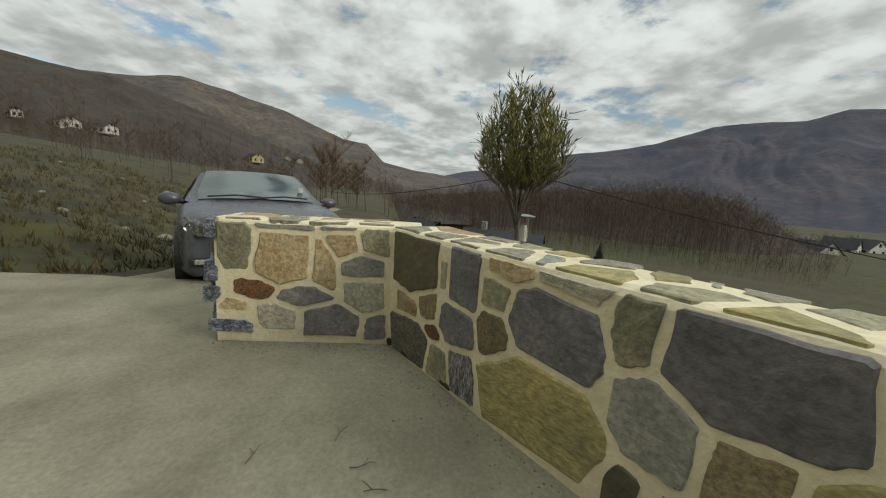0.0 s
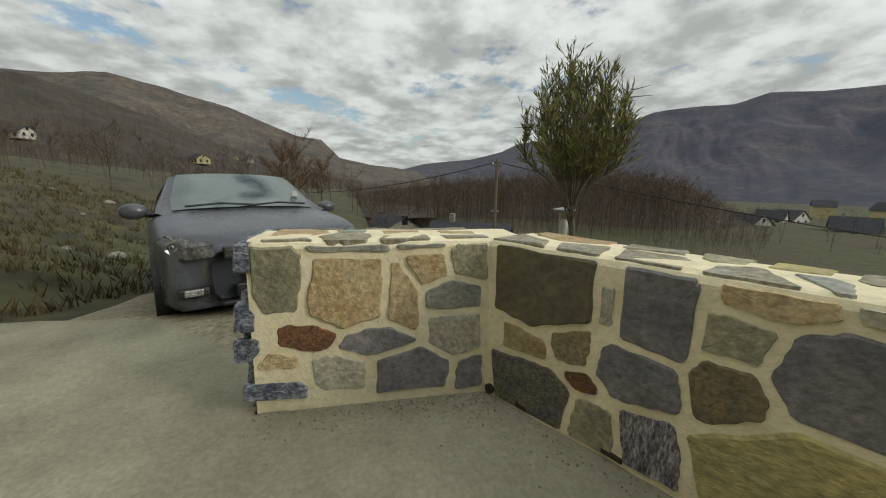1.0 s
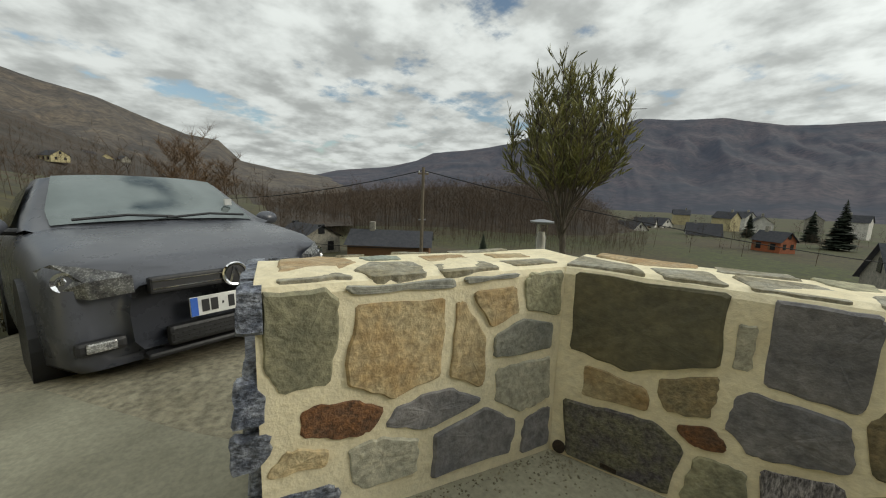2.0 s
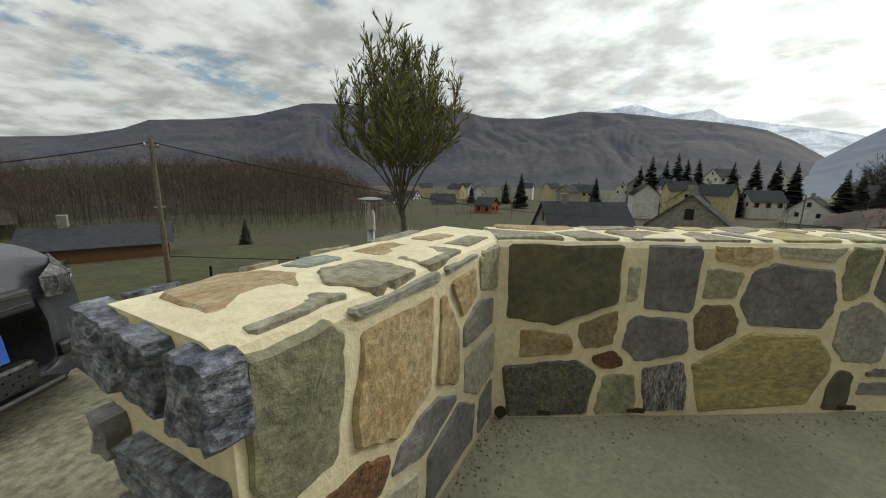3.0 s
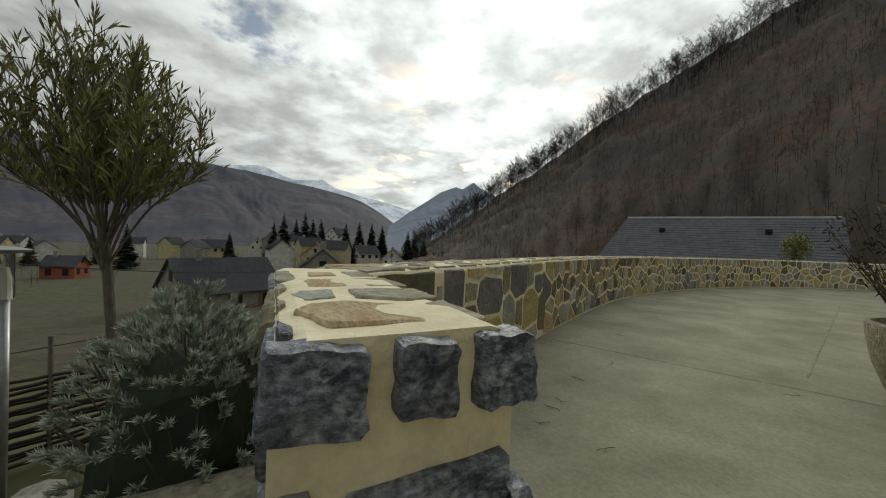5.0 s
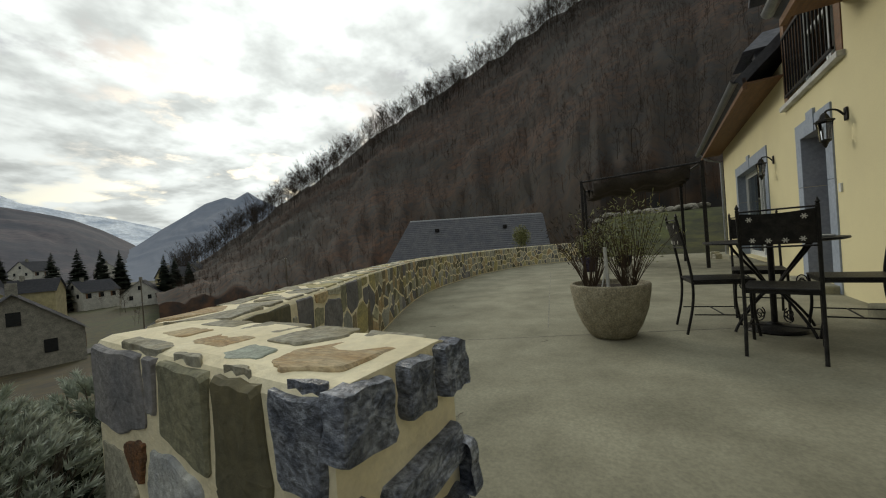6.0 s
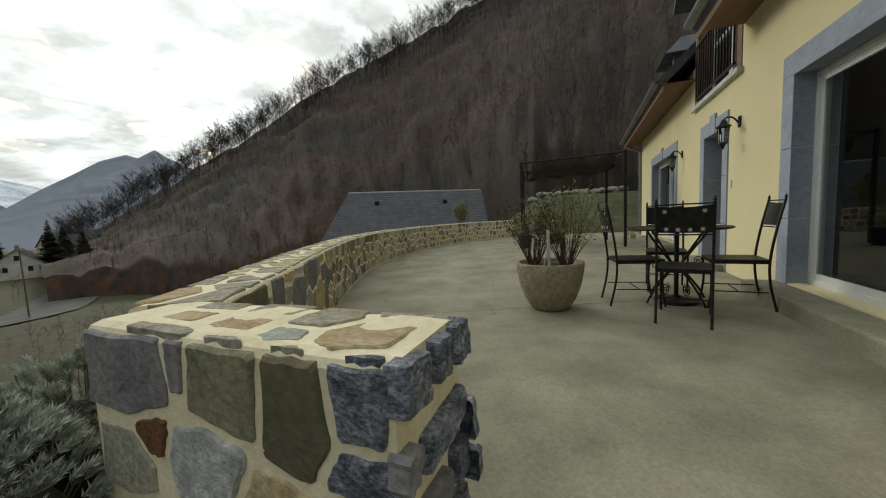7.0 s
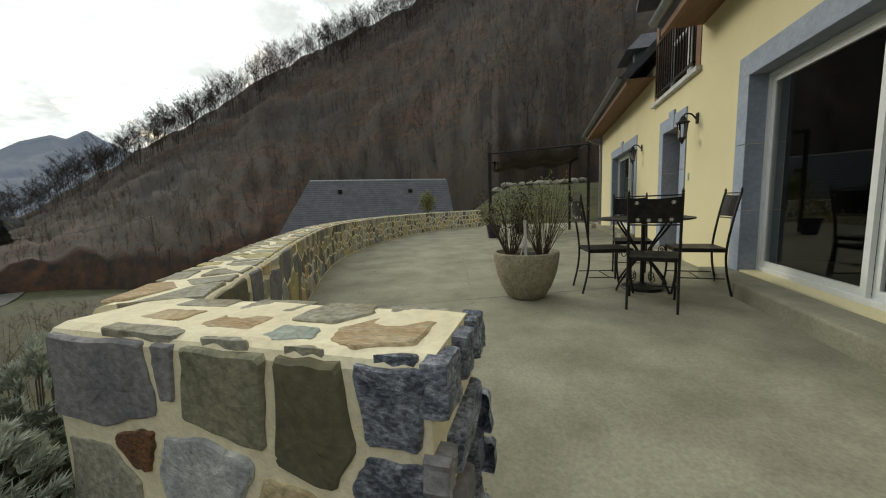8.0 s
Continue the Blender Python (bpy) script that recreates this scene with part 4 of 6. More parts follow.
def house_roof():
    pitch = radians(45)
    # main slope in two lengths, either side of the tall window
    roof = None
    for a, b in ((-4.1, 1.84), (3.97, 10.9)):
        m = Matrix.Translation((0, 0.5, 3.2)) @ Matrix.Rotation(-pitch, 4, "X")
        bm = box(bmesh.new(), a, b, -6.3, 0, 0.0, 0.14, m=m)
        r = part("roof", bm, "roof_slate", HOUSE, "dark slate roof slope")
        part("soffit", boxed(a, b, 0.0, 0.46, 3.20, 3.23), "wood_soffit", r, "varnished brown timber soffit")
        part("fascia", boxed(a, b, 0.44, 0.5, 3.12, 3.32, 0.005), "wood_soffit", r)
        bm = bmesh.new()
        ringpts = [(0.075 * math.cos(math.pi * k / 8), -0.075 * math.sin(math.pi * k / 8)) for k in range(9)] + [(0.06 * math.cos(math.pi * k / 8), -0.06 * math.sin(math.pi * k / 8)) for k in range(8, -1, -1)]
        ends = [[bm.verts.new((x, 0.58 + p, 3.32 + q)) for p, q in ringpts] for x in (a, b)]
        for k in range(len(ringpts)):
            j = (k + 1) % len(ringpts)
            bm.faces.new((ends[0][k], ends[0][j], ends[1][j], ends[1][k]))
        part("gutter", bm, "zinc", r, "zinc half-round gutter")
    bm = rod(bmesh.new(), [(10.5, 0.56, 3.26), (10.45, 0.4, 3.05), (10.42, 0.05, 2.9), (10.42, 0.05, 0.05)], 0.04)
    part("downpipe", bm, "zinc", HOUSE)
    m = Matrix.Translation((0, 0.5 - 6.3 * math.cos(pitch) * 2, 3.2)) @ Matrix.Rotation(pitch, 4, "X")
    part("roof_back", box(bmesh.new(), -4.1, 10.9, 0, 6.3, 0, 0.14, m=m), "roof_slate", HOUSE)
    # a second small dormer further along
    bm = boxed(6.2, 7.2, -1.4, -0.1, 3.6, 4.5)
    d = part("small_dormer", bm, "roof_slate", HOUSE, "small slate-hung dormer")
    bm = bmesh.new()
    v = [bm.verts.new(p) for p in ((6.05, 0.1, 4.5), (7.35, 0.1, 4.5), (7.35, -1.6, 4.5), (6.05, -1.6, 4.5), (6.7, -0.35, 5.05), (6.7, -1.6, 5.05))]
    for f in ((0, 1, 4), (1, 2, 5, 4), (3, 0, 4, 5), (0, 3, 2, 1), (2, 3, 5)):
        bm.faces.new([v[i] for i in f])
    part("dormer_roof", bm, "roof_slate", d)
    part("dormer_window", boxed(6.4, 7.0, -0.1, -0.08, 3.7, 4.4), "window_dark", d)


house_roof()


def wall_lantern(s, z):
    m = HOUSE_M @ Matrix.Translation((s, 0, z))
    lamp = thing("wall_lantern", m, "black cast wall lantern with clear glass panes", "lantern", "lanterns on the house front")
    part("back_plate", boxed(-0.04, 0.04, 0, 0.02, 0.02, 0.16, 0.015), "black_iron", lamp)
    arm = spline([(0, 0.02, 0.08), (0, 0.08, 0.15), (0, 0.15, 0.16), (0, 0.18, 0.12)], 5)
    part("arm", rod(bmesh.new(), arm, 0.011), "black_iron", lamp)
    bm = turned([(0.012, 0.14), (0.03, 0.12), (0.05, 0.07), (0.085, 0.055), (0.088, 0.04), (0.07, 0.038)], 6)
    bmesh.ops.translate(bm, verts=bm.verts, vec=(0, 0.18, 0))
    part("cap", bm, "black_iron", lamp)
    bm = turned([(0.066, 0.038), (0.045, -0.16)], 6)
    bmesh.ops.translate(bm, verts=bm.verts, vec=(0, 0.18, 0))
    part("glass_body", bm, "lamp_glass", lamp, "clear glass panes").visible_shadow = False
    for k in range(6):
        a = 2 * math.pi * k / 6
        p = [(0.068 * math.cos(a), 0.18 + 0.068 * math.sin(a), 0.04), (0.047 * math.cos(a), 0.18 + 0.047 * math.sin(a), -0.16)]
        part("bar", rod(bmesh.new(), p, 0.005, 5), "black_iron", lamp)
    bm = turned([(0.05, -0.155), (0.052, -0.17), (0.03, -0.19), (0.022, -0.21), (0.006, -0.245)], 12)
    bmesh.ops.translate(bm, verts=bm.verts, vec=(0, 0.18, 0))
    part("foot", bm, "black_iron", lamp)


wall_lantern(1.88, 1.93)
wall_lantern(4.8, 1.93)

# ---- on the terrace ----


def flower_pot():
    pot = thing("flower_pot", pose(-0.905, 0.10, 0) @ Matrix.Diagonal((0.92, 0.92, 0.97, 1)), "large round weathered cast-stone pot with two leggy shrubs", "plant pot")
    part("bowl", turned([(0.17, 0.0), (0.205, 0.02), (0.27, 0.12), (0.325, 0.26), (0.352, 0.4), (0.36, 0.475), (0.352, 0.49), (0.325, 0.49), (0.318, 0.46), (0.31, 0.44)], 40), "terracotta_grey", pot, "pitted sand-coloured cast stone", True)
    part("earth", turned([(0.314, 0.40), (0.316, 0.44), (0.2, 0.455), (0.05, 0.46)], 24), "soil", pot, "dark earth")
    rng = random.Random(8)
    for cx_, cy_, n, leaf in ((0.17, -0.02, 64, 0.55), (-0.17, 0.03, 70, 0.8)):
        stems, leaves = bmesh.new(), ([], [])
        for k in range(n):
            a = rng.uniform(0, 6.283)
            p = [Vector((cx_ + 0.05 * math.cos(a), cy_ + 0.05 * math.sin(a), 0.45))]
            d = Vector((math.cos(a) * rng.uniform(0.05, 0.45), math.sin(a) * rng.uniform(0.05, 0.45), 1))
            for j in range(4):
                d += Vector((rng.uniform(-0.25, 0.25), rng.uniform(-0.25, 0.25), 0))
                p.append(p[-1] + d.normalized() * rng.uniform(0.11, 0.23))
            rod(stems, p, 0.004, 3, 0.3, False)
            for q in p[2:]:
                for j in range(5):
                    o = q + Vector((rng.uniform(-0.04, 0.04), rng.uniform(-0.04, 0.04), rng.uniform(-0.06, 0.06)))
                    if rng.random() < leaf:
                        add_leaf(leaves, o, rng, 0.045, 0.011)
        plant = part("shrub", stems, "twigs", pot, "thin brown shrub stems")
        from_lists("leaves", leaves[0], leaves[1], "hill_twigs" if leaf < 0.8 else "oleander", plant)
    part("stake", rod(bmesh.new(), [(0.0, 0.12, 0.4), (0.01, 0.13, 0.82)], 0.016), "paper", pot, "pale plant stake")
    part("stake", rod(bmesh.new(), [(0.07, 0.14, 0.4), (0.0, 0.14, 0.7)], 0.006), "paper", pot)


def add_leaf(store, p, rng, long, wide, up=0.3):
    d = Vector((rng.uniform(-1, 1), rng.uniform(-1, 1), rng.uniform(-1 + up, 1 + up))).normalized()
    s = d.orthogonal().normalized()
    s = Matrix.Rotation(rng.uniform(0, 3.14), 3, d) @ s
    k = len(store[0])
    m = p + d * long * 0.5
    b = d.cross(s) * wide * 0.35
    store[0].extend((p, m + s * wide * 0.5 + b, p + d * long, m - s * wide * 0.5 + b, m))
    store[1].extend(((k, k + 1, k + 4), (k + 1, k + 2, k + 4), (k + 2, k + 3, k + 4), (k + 3, k, k + 4)))


flower_pot()


def bistro_chair(m):
    chair = thing("bistro_chair", m, "black wrought-iron bistro chair with a pierced sheet-metal back", "chair", "chairs round the bistro table")
    w, d = 0.19, 0.21
    for x in (-w, w):
        line = spline([(x, 0.27, 0), (x, d + 0.01, 0.24), (x, d, 0.45), (x, d + 0.035, 0.72), (x, d + 0.09, 1.0)], 4)
        post = part("back_leg", rod(bmesh.new(), line, 0.011, 8), "black_iron", chair)
        part("finial", turned([(0.006, 0.0), (0.013, 0.012), (0.006, 0.028), (0.002, 0.04)], 8), "black_iron", post).matrix_local = pose(x, d + 0.09, 1.0)
        line = spline([(x, -d - 0.02, 0), (x, -d + 0.01, 0.22), (x, -d, 0.45)], 4)
        part("front_leg", rod(bmesh.new(), line, 0.011, 8), "black_iron", chair)
        part("side_rail", rod(bmesh.new(), [(x, d, 0.17), (x, -d, 0.17)], 0.006, 6), "black_iron", chair)
    part("seat", boxed(-w - 0.012, w + 0.012, -d - 0.012, d + 0.005, 0.45, 0.466, 0.006), "black_iron", chair)
    part("seat_rim", boxed(-w, w, -d, d - 0.01, 0.425, 0.45), "black_iron", chair)
    part("stretcher", rod(bmesh.new(), [(-w, 0, 0.17), (w, 0, 0.17)], 0.006, 6), "black_iron", chair)
    # the curved back sheet
    bm = bmesh.new()
    cols, rows = 10, 4
    grid = []
    for side in (0, 0.004):
        for j in range(rows + 1):
            for i in range(cols + 1):
                u = i / cols * 2 - 1
                z = 0.76 + 0.215 * j / rows
                if j == rows:
                    z -= 0.015 * (1 - u * u)
                grid.append(bm.verts.new((u * (w - 0.008), d + 0.035 + 0.055 * (z - 0.72) / 0.28 + 0.03 * (1 - u * u) + side, z)))
    n = (cols + 1) * (rows + 1)
    for j in range(rows):
        for i in range(cols):
            a = j * (cols + 1) + i
            bm.faces.new([grid[k] for k in (a, a + 1, a + cols + 2, a + cols + 1)])
            bm.faces.new([grid[k + n] for k in (a, a + cols + 1, a + cols + 2, a + 1)])
    back = part("backrest", bm, "black_iron", chair, "curved black metal sheet")
    # white bars on the unbroken sheet paint daylight coming through pierced flowers
    for x, z in ((-0.12, 0.79), (-0.04, 0.785), (0.04, 0.785), (0.12, 0.79), (-0.13, 0.93), (0.13, 0.93)):
        bm = bmesh.new()
        for k in range(3):
            box(bm, -0.017, 0.017, 0, 0.002, -0.003, 0.003, m=Matrix.Rotation(k * 1.047, 4, "Y"))
        u = x / w
        y = d + 0.035 + 0.055 * (z - 0.72) / 0.28 + 0.03 * (1 - u * u) + 0.006
        part("daylight_flower", bm, "plaster_white", back, "white flower painted as daylight through the backrest").matrix_local = pose(x, y, z)
    for z in (0.745, 0.985):
        part("back_rail", rod(bmesh.new(), [(-w, d + 0.04 + 0.2 * (z - 0.72), z), (0, d + 0.07 + 0.2 * (z - 0.72), z), (w, d + 0.04 + 0.2 * (z - 0.72), z)], 0.006, 6), "black_iron", chair)
    return chair


# chair front looks along its own -y
FIRST = bistro_chair(pose(-2.02, 0.30, 0, 0, 0, -18))
copy_thing(FIRST, pose(-1.73, -0.26, 0, 0, 0, -84))
copy_thing(FIRST, pose(-2.58, -0.24, 0, 0, 0, 82))
copy_thing(FIRST, pose(-2.2, -0.98, 0, 0, 0, 170))


def bistro_table():
    t = thing("bistro_table", pose(-2.13, -0.33, 0), "round black bistro table on a scrolled iron pedestal", "table")
    part("tabletop", turned([(0.44, 0.745), (0.455, 0.75), (0.46, 0.757), (0.455, 0.765), (0.05, 0.767)], 48), "black_iron", t, "dark speckled round top")
    part("pedestal", rod(bmesh.new(), [(0, 0, 0.03), (0, 0, 0.745)], 0.022, 10), "black_iron", t)
    part("base", turned([(0.2, 0.0), (0.21, 0.012), (0.2, 0.03), (0.06, 0.05), (0.03, 0.07)], 32), "black_iron", t)
    for k in range(4):
        a = math.pi / 2 * k + 0.5
        m = pose(0, 0, 0, 0, 0, math.degrees(a))
        line = spline([(0.03, 0, 0.36), (0.18, 0, 0.22), (0.3, 0, 0.08), (0.34, 0, 0.01)], 5)
        part("leg", rod(bmesh.new(), [m @ p for p in line], 0.011, 7), "black_iron", t)
        line = spline([(0.03, 0, 0.36), (0.16, 0, 0.52), (0.3, 0, 0.68), (0.34, 0, 0.745)], 5)
        part("strut", rod(bmesh.new(), [m @ p for p in line], 0.011, 7), "black_iron", t)
        curl = [(0.25 + 0.055 * (1 - j / 22) * math.cos(j * 0.55), 0, 0.40 + 0.055 * (1 - j / 22) * math.sin(j * 0.55)) for j in range(18)]
        part("scroll", rod(bmesh.new(), [m @ Vector(p) for p in curl], 0.005, 6), "black_iron", t)
        curl = [(0.13 + 0.05 * (1 - j / 22) * math.cos(j * 0.55 + 2), 0, 0.13 + 0.05 * (1 - j / 22) * math.sin(j * 0.55 + 2)) for j in range(18)]
        part("scroll", rod(bmesh.new(), [m @ Vector(p) for p in curl], 0.005, 6), "black_iron", t)


bistro_table()
mag = part("newspaper", boxed(-0.13, 0.13, -0.09, 0.09, 0, 0.014, 0.004), "paper")
mag.matrix_world = pose(-2.33, -0.23, 0.768, 0, 0, 20)
tagged(mag, "folded grey newspaper lying on the bistro table", "newspaper")


def pergola():
    p = thing("pergola", pose(0, 0, 0), "dark steel pergola with a drawn brown canvas", "pergola")
    posts = [(0.0, -6.9), (-2.62, -6.3), (-2.45, -8.6), (0.15, -9.2)]
    for x, y in posts:
        part("post", boxed(x - 0.035, x + 0.035, y - 0.035, y + 0.035, 0, 2.42, 0.006), "black_iron", p)
    ends = [(0, 1), (1, 2), (2, 3), (3, 0)]
    for a, b in ends:
        q, r = Vector((*posts[a], 2.39)), Vector((*posts[b], 2.39))
        part("beam", rod(bmesh.new(), [q, r], 0.026, 6), "black_iron", p)
    bm = bmesh.new()
    rows = 10
    grid = [[bm.verts.new(Vector((*posts[0], 2.32)).lerp(Vector((*posts[1], 2.32)), 0.12 + 0.8 * i / 14).lerp(Vector((*posts[3], 2.32)).lerp(Vector((*posts[2], 2.32)), i / 14), j / rows * 0.85) - Vector((0, 0, 0.30 * abs(math.sin(j * 0.9)) + 0.05 * math.sin(i * 1.3)))) for i in range(15)] for j in range(rows + 1)]
    for j in range(rows):
        for i in range(14):
            bm.faces.new((grid[j][i], grid[j][i + 1], grid[j + 1][i + 1], grid[j + 1][i]))
    bmesh.ops.solidify(bm, geom=bm.faces, thickness=0.006)
    part("canvas", bm, "canvas", p, "sagging brown canvas shade", True)


pergola()


def small_pot(name, x, y, r, h, material, label, leafy):
    pot = thing(name, pose(x, y, 0), label, "plant pot")
    part("bowl", turned([(r * 0.7, 0), (r * 0.72, 0.01), (r, h * 0.95), (r * 1.05, h), (r * 0.92, h), (r * 0.88, h * 0.93)], 24), material, pot, "", True)
    rng = random.Random(int(100 * r))
    leaves = ([], [])
    for k in range(leafy):
        a = rng.uniform(0, 6.283)
        q = rng.uniform(0, 1) ** 0.5
        add_leaf(leaves, Vector((q * r * 1.5 * math.cos(a), q * r * 1.5 * math.sin(a), h + rng.uniform(0, 1.6) * h)), rng, 0.12, 0.03)
    from_lists("foliage", leaves[0], leaves[1], "oleander", pot)


small_pot("dark_planter", -0.13, -6.25, 0.2, 0.36, "purple_glaze", "glossy dark purple planter with a thin shrub", 160)
small_pot("low_planter", -0.9, -7.6, 0.22, 0.3, "black_iron", "dark planter with yellow-green leaves beneath the pergola", 220)
bin_ = thing("waste_bin", pose(-2.93, 1.55, 0), "dark cylindrical metal bin beside the glass door", "bin")
part("body", turned([(0.085, 0), (0.09, 0.01), (0.1, 0.28), (0.106, 0.285), (0.106, 0.30), (0.093, 0.30), (0.088, 0.27)], 28), "black_iron", bin_, "", True)
for x, y, r in ((-3.2, -9.3, 0.12), (-3.25, -9.05, 0.09)):
    b = part("stone_block", boxed(-r, r, -r, r, 0, r * 1.6, 0.02), "pale")
    b.matrix_world = pose(x, y, 0, 0, 0, 20)
    tagged(b, "small pale stone block beside the house corner", "stone")


def bar_stool(x):
    s = thing("bar_stool", HOUSE_M @ pose(x, -1.6, 0.12), "chrome bar stool with a dark seat behind the glass", "stool", "stools indoors")
    part("seat", turned([(0.17, 0.7), (0.19, 0.72), (0.18, 0.75), (0.05, 0.755)], 24), "chrome", s)
    for k in range(4):
        a = math.pi / 2 * k + 0.6
        part("leg", rod(bmesh.new(), [(0.12 * math.cos(a), 0.12 * math.sin(a), 0.7), (0.2 * math.cos(a), 0.2 * math.sin(a), 0)], 0.011, 6), "chrome", s)


bar_stool(-0.35)
bar_stool(0.2)


def twig(x, y, rz, seed):
    rng = random.Random(seed)
    bm = bmesh.new()
    p = [Vector((0, 0, 0.004))]
    for k in range(4):
        p.append(p[-1] + Vector((0.022, rng.uniform(-0.01, 0.01), 0.002 * (-1) ** k)))
    rod(bm, p, 0.002, 4, 0.5)
    rod(bm, [p[2], p[2] + Vector((0.018, 0.02, 0.004))], 0.0014, 4)
    ob = part("dry_twig", bm, "bark")
    ob.matrix_world = pose(x, y, 0.003, 0, 0, rz)
    tagged(ob, "small dry twig lying on the concrete", "twig", "twigs on the terrace")


for i, (x, y, rz) in enumerate([(0.02, 1.98, 60), (0.08, 1.85, 10), (0.2, 1.75, 150), (-0.25, 1.9, 80), (0.3, 1.4, 20), (0.45, 0.9, 100), (-0.4, 0.4, 45), (0.9, 0.1, 5), (1.3, -1.2, 30)]):
    twig(x, y, rz, i)
box_ = part("tool_case", boxed(-0.15, 0.15, -0.1, 0.1, 0, 0.06, 0.02), "zinc")
box_.matrix_world = pose(-3.45, 3.95, 0.0, 0, 0, 30)
tagged(box_, "flat grey metal case lying on the concrete edge", "case")

# ---- the parked car ----
CAR_M = pose(-0.735, 4.185, -0.133, -6.7, 0, 23.1) @ Matrix.Diagonal((0.903, 0.903, 0.903, 1))
# the car's own y runs from the nose (0) to the tail, x to its left side, z up


def car_section(y):
    """Half outline (half width, height) of the lower body at a station, from the sill up to the middle of the bonnet or roof line."""
    w = table(y, [(0, 0.50), (0.06, 0.64), (0.18, 0.76), (0.4, 0.815), (0.9, 0.835), (2.0, 0.84), (3.3, 0.83), (3.8, 0.74), (3.95, 0.62)])
    sill = table(y, [(0, 0.27), (0.15, 0.2), (0.4, 0.19), (3.6, 0.2), (3.95, 0.32)])
    belt = table(y, [(0, 0.62), (0.08, 0.70), (0.3, 0.79), (1.0, 0.93), (2.2, 0.97), (3.6, 1.0), (3.95, 0.9)])
    top = table(y, [(0, 0.64), (0.05, 0.71), (0.15, 0.775), (0.4, 0.86), (0.8, 0.945), (1.12, 0.995), (1.3, 1.0), (3.6, 1.02), (3.95, 0.92)])
    return [(w * 0.90, sill), (w * 0.985, sill + 0.06), (w, sill + 0.22), (w * 0.995, belt - 0.12), (w * 0.965, belt - 0.03), (w * 0.90, belt + (top - belt) * 0.30), (w * 0.74, belt + (top - belt) * 0.72), (w * 0.45, top - 0.012), (0, top)]


def build_car():
    car = thing("car", CAR_M, "dark grey small hatchback parked nose to the wall", "car")
    ys = [0, 0.02, 0.06, 0.12, 0.2, 0.3, 0.4, 0.55, 0.7, 0.9, 1.1, 1.3, 1.7, 2.2, 2.8, 3.3, 3.6, 3.8, 3.9, 3.95]
    verts, faces = [], []
    for y in ys:
        half = car_section(y)
        line = [(x, z) for x, z in half] + [(-x, z) for x, z in half[-2::-1]]
        for k, (x, z) in enumerate(line):
            yy = y
            if y < 0.12:
                yy += 0.16 * (abs(x) / 0.75) ** 2.2 + (0.05 * max(0, (0.5 - z)) if z > 0.3 else 0.05)
            verts.append((x, yy, z))
    n = 17
    for i in range(len(ys) - 1):
        for k in range(n - 1):
            a = i * n + k
            faces.append((a, a + 1, a + 1 + n, a + n))
        faces.append((i * n, i * n + n, i * n + 2 * n - 1, i * n + n - 1))
    faces.append(tuple(range(n)))
    faces.append(tuple(range((len(ys) - 1) * n, len(ys) * n))[::-1])
    body = from_lists("body", verts, faces, "car_paint", car, "dark metallic grey paint", True)
    # cabin: windscreen, side glass, roof
    def cabin(y):
        return (table(y, [(1.05, 0.70), (1.3, 0.70), (1.75, 0.60), (2.6, 0.60), (3.3, 0.58), (3.75, 0.6)]), table(y, [(1.05, 0.97), (1.3, 1.10), (1.75, 1.40), (2.2, 1.455), (2.8, 1.45), (3.3, 1.38), (3.75, 1.05)]))
    st = [1.02, 1.2, 1.4, 1.6, 1.78, 2.0, 2.4, 2.8, 3.2, 3.5, 3.8]
    v, f = [], []
    for y in st:
        w, h = cabin(y)
        b = 0.955
        v += [(0.78, y, b), ((0.78 + w) / 2 + 0.02, y, (b + h) / 2), (w, y, h - 0.035), (w * 0.8, y, h - 0.008), (0, y - (0.06 if y < 1.8 else 0), h), (-w * 0.8, y, h - 0.008), (-w, y, h - 0.035), (-(0.78 + w) / 2 - 0.02, y, (b + h) / 2), (-0.78, y, b)]
    for i in range(len(st) - 1):
        for k in range(8):
            a = i * 9 + k
            f.append((a, a + 1, a + 10, a + 9))
    f.append(tuple(range((len(st) - 1) * 9, len(st) * 9)))
    from_lists("cabin", v, f, "car_paint", car, "", True)
    # windscreen as a slightly bowed pane just above the cabin's front
    v, f = [], []
    for j in range(7):
        t = j / 6
        y = 1.10 + 0.66 * t
        w, h = cabin(y)
        for i in range(9):
            u = i / 4 - 1
            v.append((u * (w - 0.055) , y - 0.075 * (1 - u * u) - 0.012, h + 0.012 - 0.02 * abs(u) ** 3))
    for j in range(6):
        for i in range(8):
            a = j * 9 + i
            f.append((a, a + 1, a + 10, a + 9))
    screen = from_lists("windscreen", v, f, "car_glass", car, "dark windscreen reflecting the sky", True)
    part("sticker", boxed(0.50, 0.56, 1.28, 1.30, 1.13, 1.19), "paper", screen)
    for x0, x1 in ((-0.55, 0.02), (-0.02, 0.55)):
        part("wiper", rod(bmesh.new(), [(x0, 1.03, 1.02), ((x0 + x1) / 2, 1.01, 1.045), (x1, 1.04, 1.03)], 0.01, 5), "plastic_black", screen)
    for s in (-1, 1):
        bm = bmesh.new()
        q = [bm.verts.new((s * x, y, z)) for x, y, z in ((0.80, 1.35, 1.0), (0.80, 3.2, 1.03), (0.665, 3.0, 1.34), (0.645, 1.95, 1.36))]
        bm.faces.new(q)
        bmesh.ops.solidify(bm, geom=bm.faces, thickness=0.01)
        part("side_window", bm, "car_glass", car)
    # nose: grille, lower intake, plate, emblem, lamps
    part("grille", boxed(-0.42, 0.42, -0.008, 0.06, 0.575, 0.665, 0.012), "plastic_black", body, "slim black upper grille")
